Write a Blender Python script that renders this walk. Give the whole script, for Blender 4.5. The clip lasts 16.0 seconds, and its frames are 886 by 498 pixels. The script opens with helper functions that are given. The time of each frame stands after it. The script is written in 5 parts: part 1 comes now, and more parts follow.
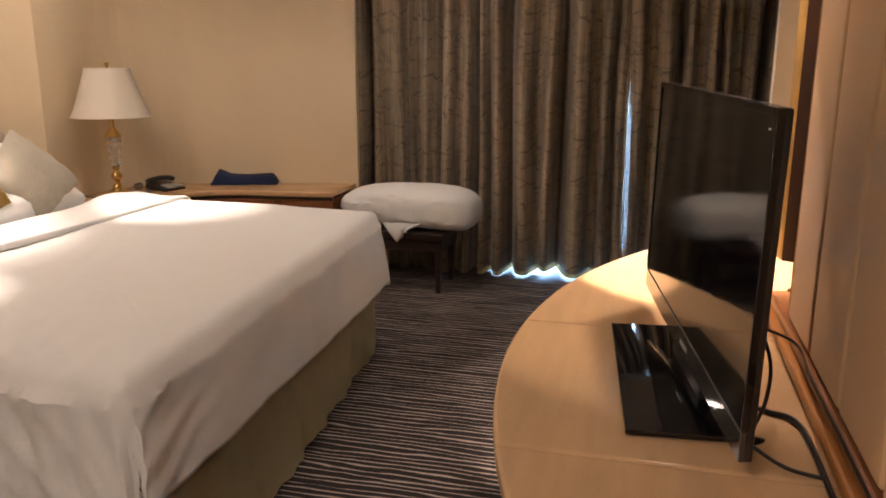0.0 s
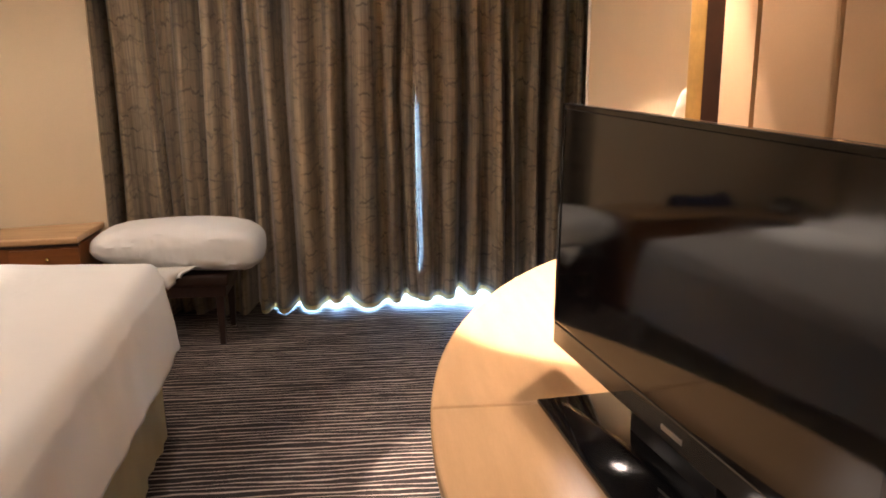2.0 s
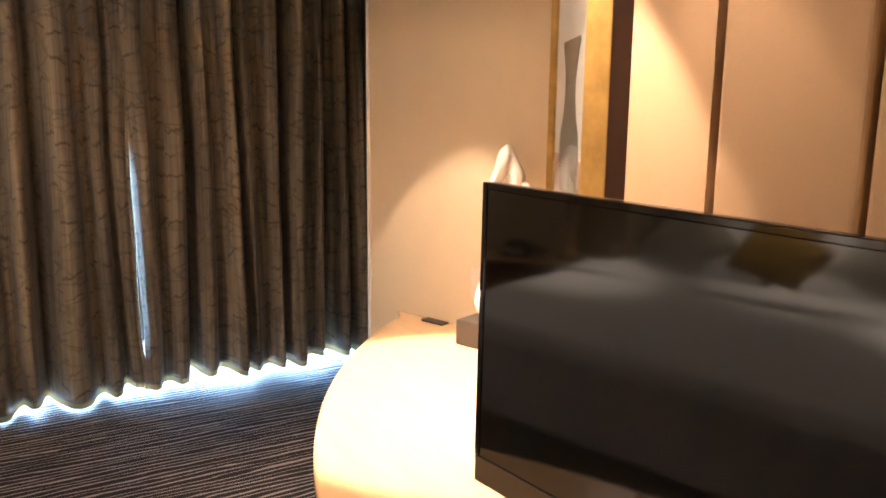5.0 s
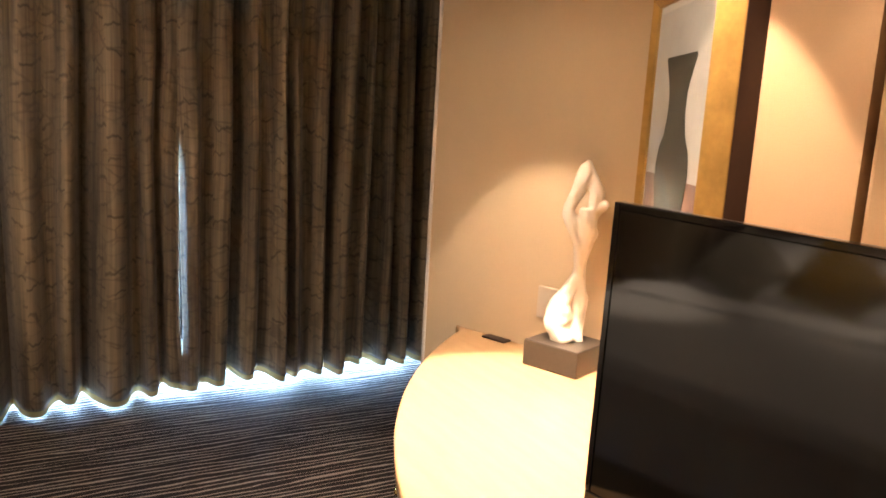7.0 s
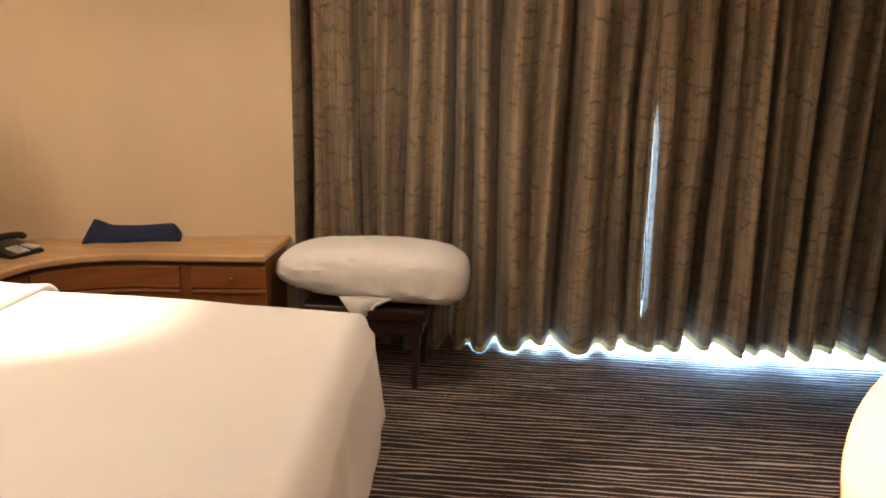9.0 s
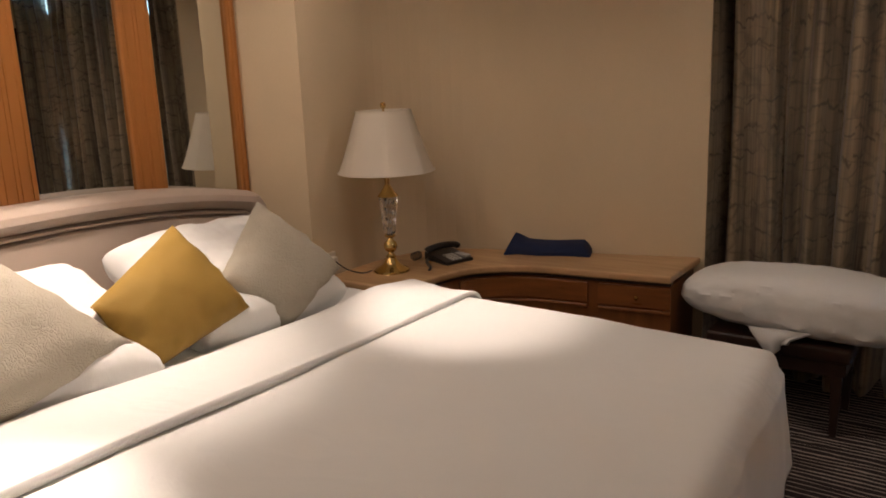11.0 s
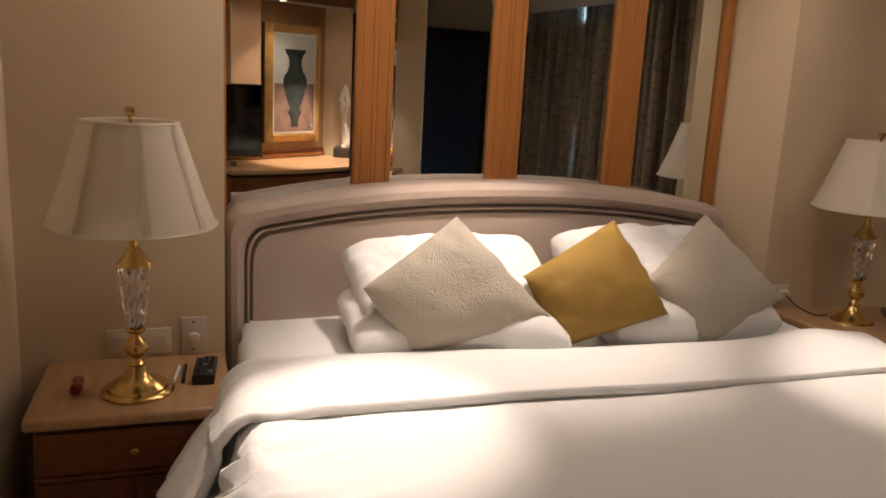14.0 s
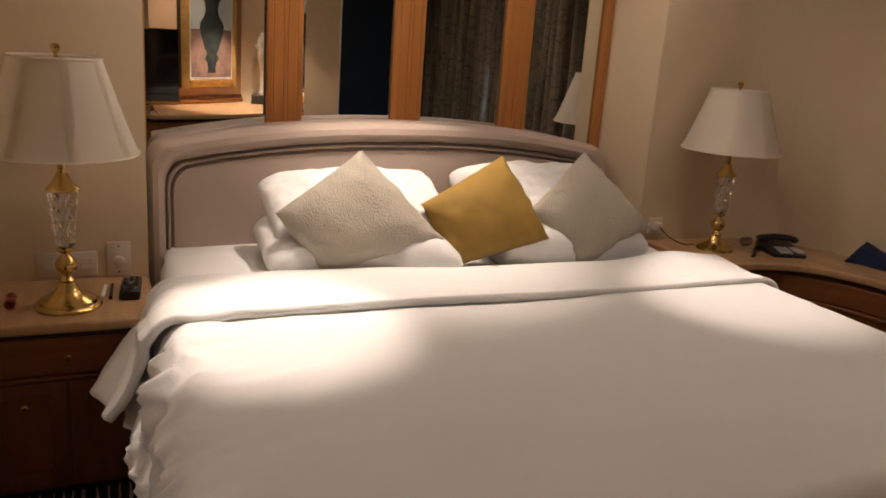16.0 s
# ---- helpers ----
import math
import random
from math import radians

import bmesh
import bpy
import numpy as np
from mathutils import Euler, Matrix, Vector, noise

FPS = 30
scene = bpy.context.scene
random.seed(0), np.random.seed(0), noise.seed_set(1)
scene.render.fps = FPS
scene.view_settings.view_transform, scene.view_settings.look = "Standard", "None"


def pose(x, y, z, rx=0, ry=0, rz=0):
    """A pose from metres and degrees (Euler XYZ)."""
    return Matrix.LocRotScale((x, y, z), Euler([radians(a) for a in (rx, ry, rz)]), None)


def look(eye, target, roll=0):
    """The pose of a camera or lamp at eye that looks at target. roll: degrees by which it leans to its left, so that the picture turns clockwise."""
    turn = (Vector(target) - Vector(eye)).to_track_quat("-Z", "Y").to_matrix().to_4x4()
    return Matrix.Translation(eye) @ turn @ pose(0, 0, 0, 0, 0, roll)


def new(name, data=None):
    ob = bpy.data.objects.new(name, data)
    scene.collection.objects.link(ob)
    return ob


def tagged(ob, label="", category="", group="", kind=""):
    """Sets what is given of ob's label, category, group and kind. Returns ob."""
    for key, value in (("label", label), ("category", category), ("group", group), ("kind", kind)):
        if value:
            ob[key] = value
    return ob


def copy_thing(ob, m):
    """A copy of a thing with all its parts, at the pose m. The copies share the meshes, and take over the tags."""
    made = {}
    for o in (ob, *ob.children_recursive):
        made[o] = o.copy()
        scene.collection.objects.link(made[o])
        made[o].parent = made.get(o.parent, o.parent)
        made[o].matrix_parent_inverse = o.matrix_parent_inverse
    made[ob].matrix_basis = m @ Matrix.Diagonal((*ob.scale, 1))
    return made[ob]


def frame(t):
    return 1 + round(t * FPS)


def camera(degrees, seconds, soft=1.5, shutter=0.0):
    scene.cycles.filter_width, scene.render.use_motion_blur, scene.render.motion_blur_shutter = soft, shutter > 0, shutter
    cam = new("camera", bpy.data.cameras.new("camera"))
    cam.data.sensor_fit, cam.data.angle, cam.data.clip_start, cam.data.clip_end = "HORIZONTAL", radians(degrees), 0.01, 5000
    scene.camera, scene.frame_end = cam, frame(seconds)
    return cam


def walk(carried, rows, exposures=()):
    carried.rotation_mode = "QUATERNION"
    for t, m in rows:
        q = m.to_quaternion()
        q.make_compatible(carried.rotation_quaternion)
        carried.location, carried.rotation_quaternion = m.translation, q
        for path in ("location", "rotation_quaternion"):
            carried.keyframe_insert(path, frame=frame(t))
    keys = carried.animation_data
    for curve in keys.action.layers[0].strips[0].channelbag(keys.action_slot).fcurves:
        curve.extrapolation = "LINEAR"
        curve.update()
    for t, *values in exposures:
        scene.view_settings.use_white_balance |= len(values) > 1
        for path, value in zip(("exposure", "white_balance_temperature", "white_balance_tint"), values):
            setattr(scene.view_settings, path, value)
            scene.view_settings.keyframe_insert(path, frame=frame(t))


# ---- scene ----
cam = camera(59.0, 16.0, 1.8)
PATH = [
    (0, (3.241, -2.832, 1.429), (2.742, -0.952, 0.965), 0.1),
    (0.5, (3.163, -2.663, 1.429), (2.704, -0.767, 0.992), 0.5),
    (1, (3.054, -2.511, 1.415), (2.771, -0.591, 0.93), 1.4),
    (1.5, (2.899, -2.442, 1.436), (2.892, -0.498, 0.967), -0.1),
    (2, (2.814, -2.352, 1.459), (2.99, -0.411, 1.007), -0.4),
    (2.5, (2.745, -2.205, 1.453), (3.017, -0.261, 1.072), -0.4),
    (3, (2.711, -2.079, 1.471), (3.194, -0.182, 1.061), -0.5),
    (3.5, (2.665, -1.973, 1.482), (3.346, -0.136, 1.079), 0.1),
    (4, (2.61, -1.873, 1.494), (3.489, -0.118, 1.11), 0.9),
    (4.5, (2.546, -1.808, 1.521), (3.517, -0.1, 1.147), 0.1),
    (7, (2.351, -1.573, 1.514), (3.318, 0.143, 1.166), 3.3),
    (7.5, (2.377, -1.589, 1.512), (3.034, 0.261, 1.127), 2.9),
    (8, (2.373, -1.626, 1.475), (2.701, 0.309, 1.088), 3.2),
    (8.5, (2.396, -1.604, 1.507), (2.467, 0.343, 1.054), 1.9),
    (9, (2.411, -1.599, 1.507), (2.235, 0.335, 1.032), 1.3),
    (9.5, (2.423, -1.598, 1.478), (1.99, 0.292, 0.989), -0.0),
    (12, (2.436, -1.598, 1.586), (0.874, -0.415, 1.182), -0.3),
    (12.5, (2.498, -1.55, 1.583), (0.758, -0.651, 1.176), 1.2),
    (13, (2.517, -1.524, 1.565), (0.678, -0.835, 1.185), 1.1),
    (13.5, (2.544, -1.501, 1.537), (0.678, -0.884, 1.167), 1.3),
    (14, (2.594, -1.467, 1.521), (0.741, -0.835, 1.113), 3.0),
    (14.5, (2.628, -1.469, 1.535), (0.781, -0.847, 1.088), 3.2),
    (15, (2.681, -1.49, 1.518), (0.9, -0.706, 1.056), 3.6),
    (15.5, (2.816, -1.494, 1.493), (1.024, -0.727, 1.046), 4.3),
    (16, (2.929, -1.504, 1.505), (1.171, -0.697, 0.996), 4.2),
]
EXPOSURES = [(0, 0.42, 6500, 10), (0.5, 0.6, 6500, 10), (1, 0.62, 6500, 10), (1.5, 0.82, 6500, 10), (2, 0.85, 6500, 10), (2.5, 1.0, 6450, 8), (3.5, 1.1, 6450, 7), (4.5, 0.9, 6600, 9),
             (7, 0.5, 7300, 10), (8, 0.87, 7400, 10), (9, 0.86, 7500, 10), (9.5, 0.45, 7300, 10), (12, -0.5, 6450, 10), (16, -0.6, 6600, 10)]
walk(cam, [(t, look(e, g, r)) for t, e, g, r in PATH], EXPOSURES)

# ---- world and lights ----
world = bpy.data.worlds.new("world")
scene.world = world
world.use_nodes = True
wn = world.node_tree.nodes
sky = wn.new("ShaderNodeTexSky")
sky.sky_type, sky.sun_disc = "NISHITA", False
sky.sun_elevation, sky.sun_rotation = radians(50), radians(150)
world.node_tree.links.new(sky.outputs[0], wn["Background"].inputs[0])
wn["Background"].inputs[1].default_value = 0.12

WARM = (1.0, 0.77, 0.63)
SOFT = (1.0, 0.81, 0.70)


def spot(name, eye, target, watts, degrees, blend, colour, radius=0.03):
    la = bpy.data.lights.new(name, "SPOT")
    la.energy, la.spot_size, la.spot_blend, la.color, la.shadow_soft_size = watts, radians(degrees), blend, colour, radius
    ob = new(name, la)
    ob.matrix_world = look(eye, target)
    return ob


def area(name, eye, target, watts, sx, sy, colour):
    la = bpy.data.lights.new(name, "AREA")
    la.shape, la.size, la.size_y, la.energy, la.color = "RECTANGLE", sx, sy, watts, colour
    ob = new(name, la)
    ob.matrix_world = look(eye, target)
    return ob


CEIL = 2.45
SOFFIT = 2.06
# x, y, beam watts, beam degrees, fill watts, reach of the aim towards the foot
BED_SPOTS = [(0.35, -1.06, 310, 29, 36, 0.74), (0.35, 0.58, 200, 30, 34, 0.86), (0.24, -0.44, 185, 56, 32, 0.0)]
# the second is an unseen fill, added to brighten the side wall and curtains
ROOM_SPOTS = [(2.6, -3.3, 135, 0.3), (2.05, 1.2, 31, 0.06)]
CONSOLE_SPOTS = [(3.47, 0.39, 64, 64), (3.45, -0.02, 320, 49), (3.42, -0.36, 46, 78), (3.38, -0.76, 5, 70)]
for x, y, beam, cone, fill, reach in BED_SPOTS:
    spot("downlight_beam", (x, y, CEIL - 0.03), (x + reach, y, 0), beam, cone, 0.8, SOFT)
    # extra wide, soft lamp standing in for light bounced off the bed
    spot("downlight_fill", (x, y, CEIL - 0.03), (x, y, 0), fill, 168, 0.6, SOFT, 0.25)
for x, y, w, rad in ROOM_SPOTS:
    spot("downlight_beam", (x, y, CEIL - 0.03), (x, y, 0), w, 160, 0.7, SOFT, rad)
for x, y, w, cone in CONSOLE_SPOTS:
    spot("downlight_beam", (x, y, SOFFIT - 0.02), (x + 0.14, y, 0), w, cone, 0.16, WARM)
    # weak wide fill added at the same fixture
    spot("downlight_fill", (x, y, SOFFIT - 0.02), (x, y, 0), 2.5, 165, 0.5, WARM)
# daylight in the window's opening
area("window_daylight", (3.0, 2.83, 1.15), (3.0, 0, 1.0), 1500, 2.8, 2.1, (0.27, 0.54, 1.0))


# ---- materials ----
def mat(name, col, rough=0.5, metal=0.0, var=0.12, scale=6.0, bump=0.08, bscale=90.0, stretch=(1, 1, 1), detail=4.0, **extra):
    m = bpy.data.materials.new(name)
    m.use_nodes = True
    nt = m.node_tree
    n, l = nt.nodes, nt.links
    b = n["Principled BSDF"]
    tc = n.new("ShaderNodeTexCoord")
    mp = n.new("ShaderNodeMapping")
    mp.inputs["Scale"].default_value = stretch
    l.new(tc.outputs["Object"], mp.inputs[0])
    n1 = n.new("ShaderNodeTexNoise")
    n1.inputs["Scale"].default_value, n1.inputs["Detail"].default_value = scale, detail
    n2 = n.new("ShaderNodeTexNoise")
    n2.inputs["Scale"].default_value, n2.inputs["Detail"].default_value = bscale, 3
    l.new(mp.outputs[0], n1.inputs["Vector"])
    l.new(mp.outputs[0], n2.inputs["Vector"])
    add = n.new("ShaderNodeMath")
    add.operation = "MULTIPLY_ADD"
    add.inputs[1].default_value = 0.35
    l.new(n2.outputs[0], add.inputs[0])
    l.new(n1.outputs[0], add.inputs[2])
    mix = n.new("ShaderNodeMixRGB")
    rng = n.new("ShaderNodeMapRange")
    rng.inputs[1].default_value, rng.inputs[2].default_value = 0.4, 0.95
    l.new(add.outputs[0], rng.inputs[0])
    l.new(rng.outputs[0], mix.inputs[0])
    mix.inputs[1].default_value = (*[c * (1 - var) for c in col], 1)
    mix.inputs[2].default_value = (*[min(1, c * (1 + var)) for c in col], 1)
    l.new(mix.outputs[0], b.inputs["Base Color"])
    rr = n.new("ShaderNodeMapRange")
    rr.inputs[3].default_value, rr.inputs[4].default_value = max(0, rough - 0.06), min(1, rough + 0.06)
    l.new(n1.outputs[0], rr.inputs[0])
    l.new(rr.outputs[0], b.inputs["Roughness"])
    b.inputs["Metallic"].default_value = metal
    if bump:
        bp = n.new("ShaderNodeBump")
        bp.inputs["Strength"].default_value, bp.inputs["Distance"].default_value = bump, 0.004
        l.new(n2.outputs[0], bp.inputs["Height"])
        l.new(bp.outputs[0], b.inputs["Normal"])
    for k, v in extra.items():
        b.inputs[k.replace("_", " ")].default_value = v
    return m


M = {}
M["wall"] = mat("beige_wallpaper", (0.62, 0.50, 0.335), 0.75, var=0.06, scale=2.5, bump=0.15, bscale=260, stretch=(1, 1, 0.35))
M["ceiling"] = mat("ceiling_paint", (0.62, 0.60, 0.56), 0.8, var=0.04, bump=0.05)
M["panel"] = mat("padded_panel_fabric", (0.62, 0.41, 0.235), 0.6, var=0.07, scale=3, bump=0.12, bscale=300)
M["groove"] = mat("dark_groove", (0.032, 0.014, 0.008), 0.5)
M["maple"] = mat("pale_maple_top", (0.52, 0.335, 0.18), 0.18, var=0.08, scale=3, bump=0.02, bscale=30, stretch=(9, 1.2, 1))
M["maple2"] = mat("pale_maple_small_top", (0.50, 0.31, 0.16), 0.22, var=0.14, scale=3, bump=0.02, bscale=30, stretch=(1.2, 9, 1))
M["cherry"] = mat("cherry_wood", (0.20, 0.072, 0.022), 0.32, var=0.28, scale=3, bump=0.04, bscale=40, stretch=(7, 7, 0.8))
M["cherry_h"] = mat("cherry_wood_drawer", (0.21, 0.075, 0.022), 0.3, var=0.25, scale=3, bump=0.04, bscale=40, stretch=(1.5, 1.0, 14))
M["pilaster"] = mat("orange_wood", (0.40, 0.165, 0.046), 0.30, var=0.09, scale=3, bump=0.03, bscale=40, stretch=(9, 9, 0.5))
M["board"] = mat("tan_wood_board", (0.34, 0.19, 0.085), 0.35, var=0.12, scale=3, bump=0.03, bscale=40, stretch=(6, 6, 0.6))
M["frame_side"] = mat("dark_frame_side", (0.05, 0.022, 0.012), 0.45, var=0.2)
M["darkwood"] = mat("dark_wood", (0.026, 0.011, 0.007), 0.4, var=0.25, scale=5, stretch=(6, 6, 1))
M["linen"] = mat("white_bed_linen", (0.735, 0.74, 0.72), 0.85, var=0.02, scale=4, bump=0.12, bscale=220, Sheen_Weight=0.15)


def soft_creases(m, scale, strength):
    """Adds the shallow, wandering creases of washed cotton to a material."""
    n, l = m.node_tree.nodes, m.node_tree.links
    no = n.new("ShaderNodeTexNoise")
    no.inputs["Scale"].default_value, no.inputs["Detail"].default_value, no.inputs["Distortion"].default_value = scale, 4, 1.6
    l.new(n["Texture Coordinate"].outputs["Object"], no.inputs["Vector"])
    ridge = n.new("ShaderNodeMath")
    ridge.operation = "PINGPONG"
    ridge.inputs[1].default_value = 0.09
    l.new(no.outputs[0], ridge.inputs[0])
    bp = n.new("ShaderNodeBump")
    bp.inputs["Strength"].default_value, bp.inputs["Distance"].default_value = strength, 0.03
    l.new(ridge.outputs[0], bp.inputs["Height"])
    l.new(n["Bump"].outputs[0], bp.inputs["Normal"])
    l.new(bp.outputs[0], n["Principled BSDF"].inputs["Normal"])


soft_creases(M["linen"], 2.2, 0.2)
M["valance"] = mat("pale_green_valance", (0.66, 0.59, 0.36), 0.8, var=0.06, scale=5, bump=0.1, bscale=200)
M["headboard"] = mat("taupe_leather", (0.45, 0.365, 0.30), 0.42, var=0.05, scale=5, bump=0.1, bscale=320)
M["piping"] = mat("dark_piping", (0.19, 0.14, 0.105), 0.5)
M["brass"] = mat("polished_brass", (0.66, 0.46, 0.17), 0.18, 1.0, var=0.08, bump=0.0)
M["gilt"] = mat("gilded_frame", (0.50, 0.30, 0.09), 0.35, 0.55, var=0.25, scale=14, bump=0.15, bscale=70)
M["black"] = mat("black_plastic", (0.012, 0.012, 0.013), 0.3, var=0.1)
M["gloss"] = mat("glossy_black", (0.006, 0.006, 0.007), 0.06, var=0.0, bump=0.0)
M["screen"] = mat("dark_screen_glass", (0.004, 0.004, 0.005), 0.07, var=0.0, bump=0.0, Specular_IOR_Level=0.68)
M["bezel"] = mat("mirror_grey_bezel", (0.03, 0.028, 0.026), 0.08, var=0.0, bump=0.0, Specular_IOR_Level=0.9)
M["plastic"] = mat("ivory_plastic", (0.62, 0.56, 0.46), 0.4, var=0.03, bump=0.02)
M["keys"] = mat("pale_keys", (0.55, 0.55, 0.53), 0.5, var=0.05)
M["navy"] = mat("navy_felt", (0.004, 0.012, 0.052), 0.85, var=0.15, bump=0.2, bscale=250)
M["gold_fabric"] = mat("mustard_fabric", (0.28, 0.168, 0.026), 0.8, var=0.05, scale=6, bump=0.35, bscale=260)
M["red"] = mat("red_wrapper", (0.32, 0.06, 0.025), 0.4)
M["white_pen"] = mat("white_pen", (0.75, 0.75, 0.75), 0.35)
M["marble"] = mat("white_resin", (0.78, 0.72, 0.62), 0.35, var=0.06, scale=10, bump=0.1, bscale=60)
M["plinth"] = mat("dark_plinth", (0.035, 0.028, 0.022), 0.35, var=0.2)
M["frame_metal"] = mat("window_aluminium", (0.4, 0.4, 0.4), 0.4, 0.8)
M["steel"] = mat("white_trim_ring", (0.75, 0.73, 0.7), 0.3, 0.0)
M["paper"] = mat("picture_mount", (0.72, 0.68, 0.58), 0.8, var=0.05)
M["sky_paint"] = mat("picture_pale_ground", (0.55, 0.53, 0.47), 0.7, var=0.12, scale=9)
M["rust_paint"] = mat("picture_rust_ground", (0.20, 0.11, 0.075), 0.7, var=0.55, scale=11)
M["vase_paint"] = mat("picture_dark_vase", (0.022, 0.026, 0.022), 0.9, var=0.7, scale=16, Specular_IOR_Level=0.1)
M["door_blue"] = mat("dark_blue_door", (0.04, 0.065, 0.11), 0.3, var=0.12, scale=3)


def glassy(name, col, rough, trans, ior=1.5):
    m = bpy.data.materials.new(name)
    m.use_nodes = True
    b = m.node_tree.nodes["Principled BSDF"]
    b.inputs["Base Color"].default_value = (*col, 1)
    b.inputs["Roughness"].default_value = rough
    b.inputs["Transmission Weight"].default_value = trans
    b.inputs["IOR"].default_value = ior
    return m


def thin_cloth(name, col, through_share):
    """Thin fabric that scatters light back and lets part of it through."""
    m = mat(name, col, 0.85, var=0.03, scale=5, bump=0.12, bscale=400)
    n, l = m.node_tree.nodes, m.node_tree.links
    b = n["Principled BSDF"]
    tr = n.new("ShaderNodeBsdfTranslucent")
    tr.inputs[0].default_value = (*col, 1)
    mx_ = n.new("ShaderNodeMixShader")
    mx_.inputs[0].default_value = through_share
    l.new(b.outputs[0], mx_.inputs[1])
    l.new(tr.outputs[0], mx_.inputs[2])
    l.new(mx_.outputs[0], n["Material Output"].inputs[0])
    return m


M["shade"] = thin_cloth("pleated_white_shade", (0.86, 0.81, 0.72), 0.5)
M["crystal"] = glassy("cut_crystal", (0.95, 0.95, 0.95), 0.03, 1.0, 1.52)
M["glass"] = glassy("window_glass", (0.95, 0.98, 1.0), 0.0, 1.0, 1.1)
M["mirror"] = glassy("mirror_silver", (0.72, 0.74, 0.72), 0.0, 0.0)
M["mirror"].node_tree.nodes["Principled BSDF"].inputs["Metallic"].default_value = 1.0
M["lamp_on"] = glassy("lit_lamp", (1, 1, 1), 0.5, 0.0)
b_ = M["lamp_on"].node_tree.nodes["Principled BSDF"]
b_.inputs["Emission Color"].default_value = (1, 0.8, 0.55, 1)
b_.inputs["Emission Strength"].default_value = 8.0


def carpet():
    m = mat("striped_carpet", (0.0125, 0.0080, 0.0078), 0.95, var=0.35, scale=40, bump=0.6, bscale=350)
    nt = m.node_tree
    n, l = nt.nodes, nt.links
    base = n["Principled BSDF"].inputs["Base Color"]
    dark = base.links[0].from_socket
    tc = n["Texture Coordinate"]
    sep = n.new("ShaderNodeSeparateXYZ")
    l.new(tc.outputs["Object"], sep.inputs[0])

    def wob(sx, sy, sc):
        mp = n.new("ShaderNodeMapping")
        mp.inputs["Scale"].default_value = (sx, sy, 1)
        l.new(tc.outputs["Object"], mp.inputs[0])
        no = n.new("ShaderNodeTexNoise")
        no.inputs["Scale"].default_value, no.inputs["Detail"].default_value = sc, 2
        l.new(mp.outputs[0], no.inputs["Vector"])
        return no.outputs[0]

    def math_(op, a, b=None, c=None):
        k = n.new("ShaderNodeMath")
        k.operation = op
        for i, v in enumerate((a, b, c)):
            if v is None:
                continue
            if isinstance(v, (int, float)):
                k.inputs[i].default_value = v
            else:
                l.new(v, k.inputs[i])
        return k.outputs[0]

    warp = wob(1.8, 11, 1.0)
    warp2 = wob(9, 30, 1.0)
    y = math_("MULTIPLY_ADD", warp, 0.06, sep.outputs[1])
    y = math_("MULTIPLY_ADD", warp2, 0.012, y)
    f = math_("FRACT", math_("MULTIPLY", y, 31.0))
    d = math_("ABSOLUTE", math_("SUBTRACT", f, 0.5))
    wid = math_("MULTIPLY_ADD", wob(3, 60, 1.0), 0.50, -0.10)
    line = math_("SUBTRACT", 1.0, math_("MULTIPLY", math_("DIVIDE", d, math_("MAXIMUM", wid, 0.02)), 1.0))
    line = n_clamp(n, l, math_("MULTIPLY", line, 1.8))
    tuft = wob(160, 160, 1.0)
    line = math_("MULTIPLY", line, math_("MULTIPLY_ADD", tuft, 1.1, 0.25))
    mix = n.new("ShaderNodeMixRGB")
    l.new(line, mix.inputs[0])
    l.new(dark, mix.inputs[1])
    mix.inputs[2].default_value = (0.54, 0.45, 0.39, 1)
    l.new(mix.outputs[0], base)
    return m


def n_clamp(n, l, s):
    k = n.new("ShaderNodeClamp")
    l.new(s, k.inputs[0])
    return k.outputs[0]


M["carpet"] = carpet()


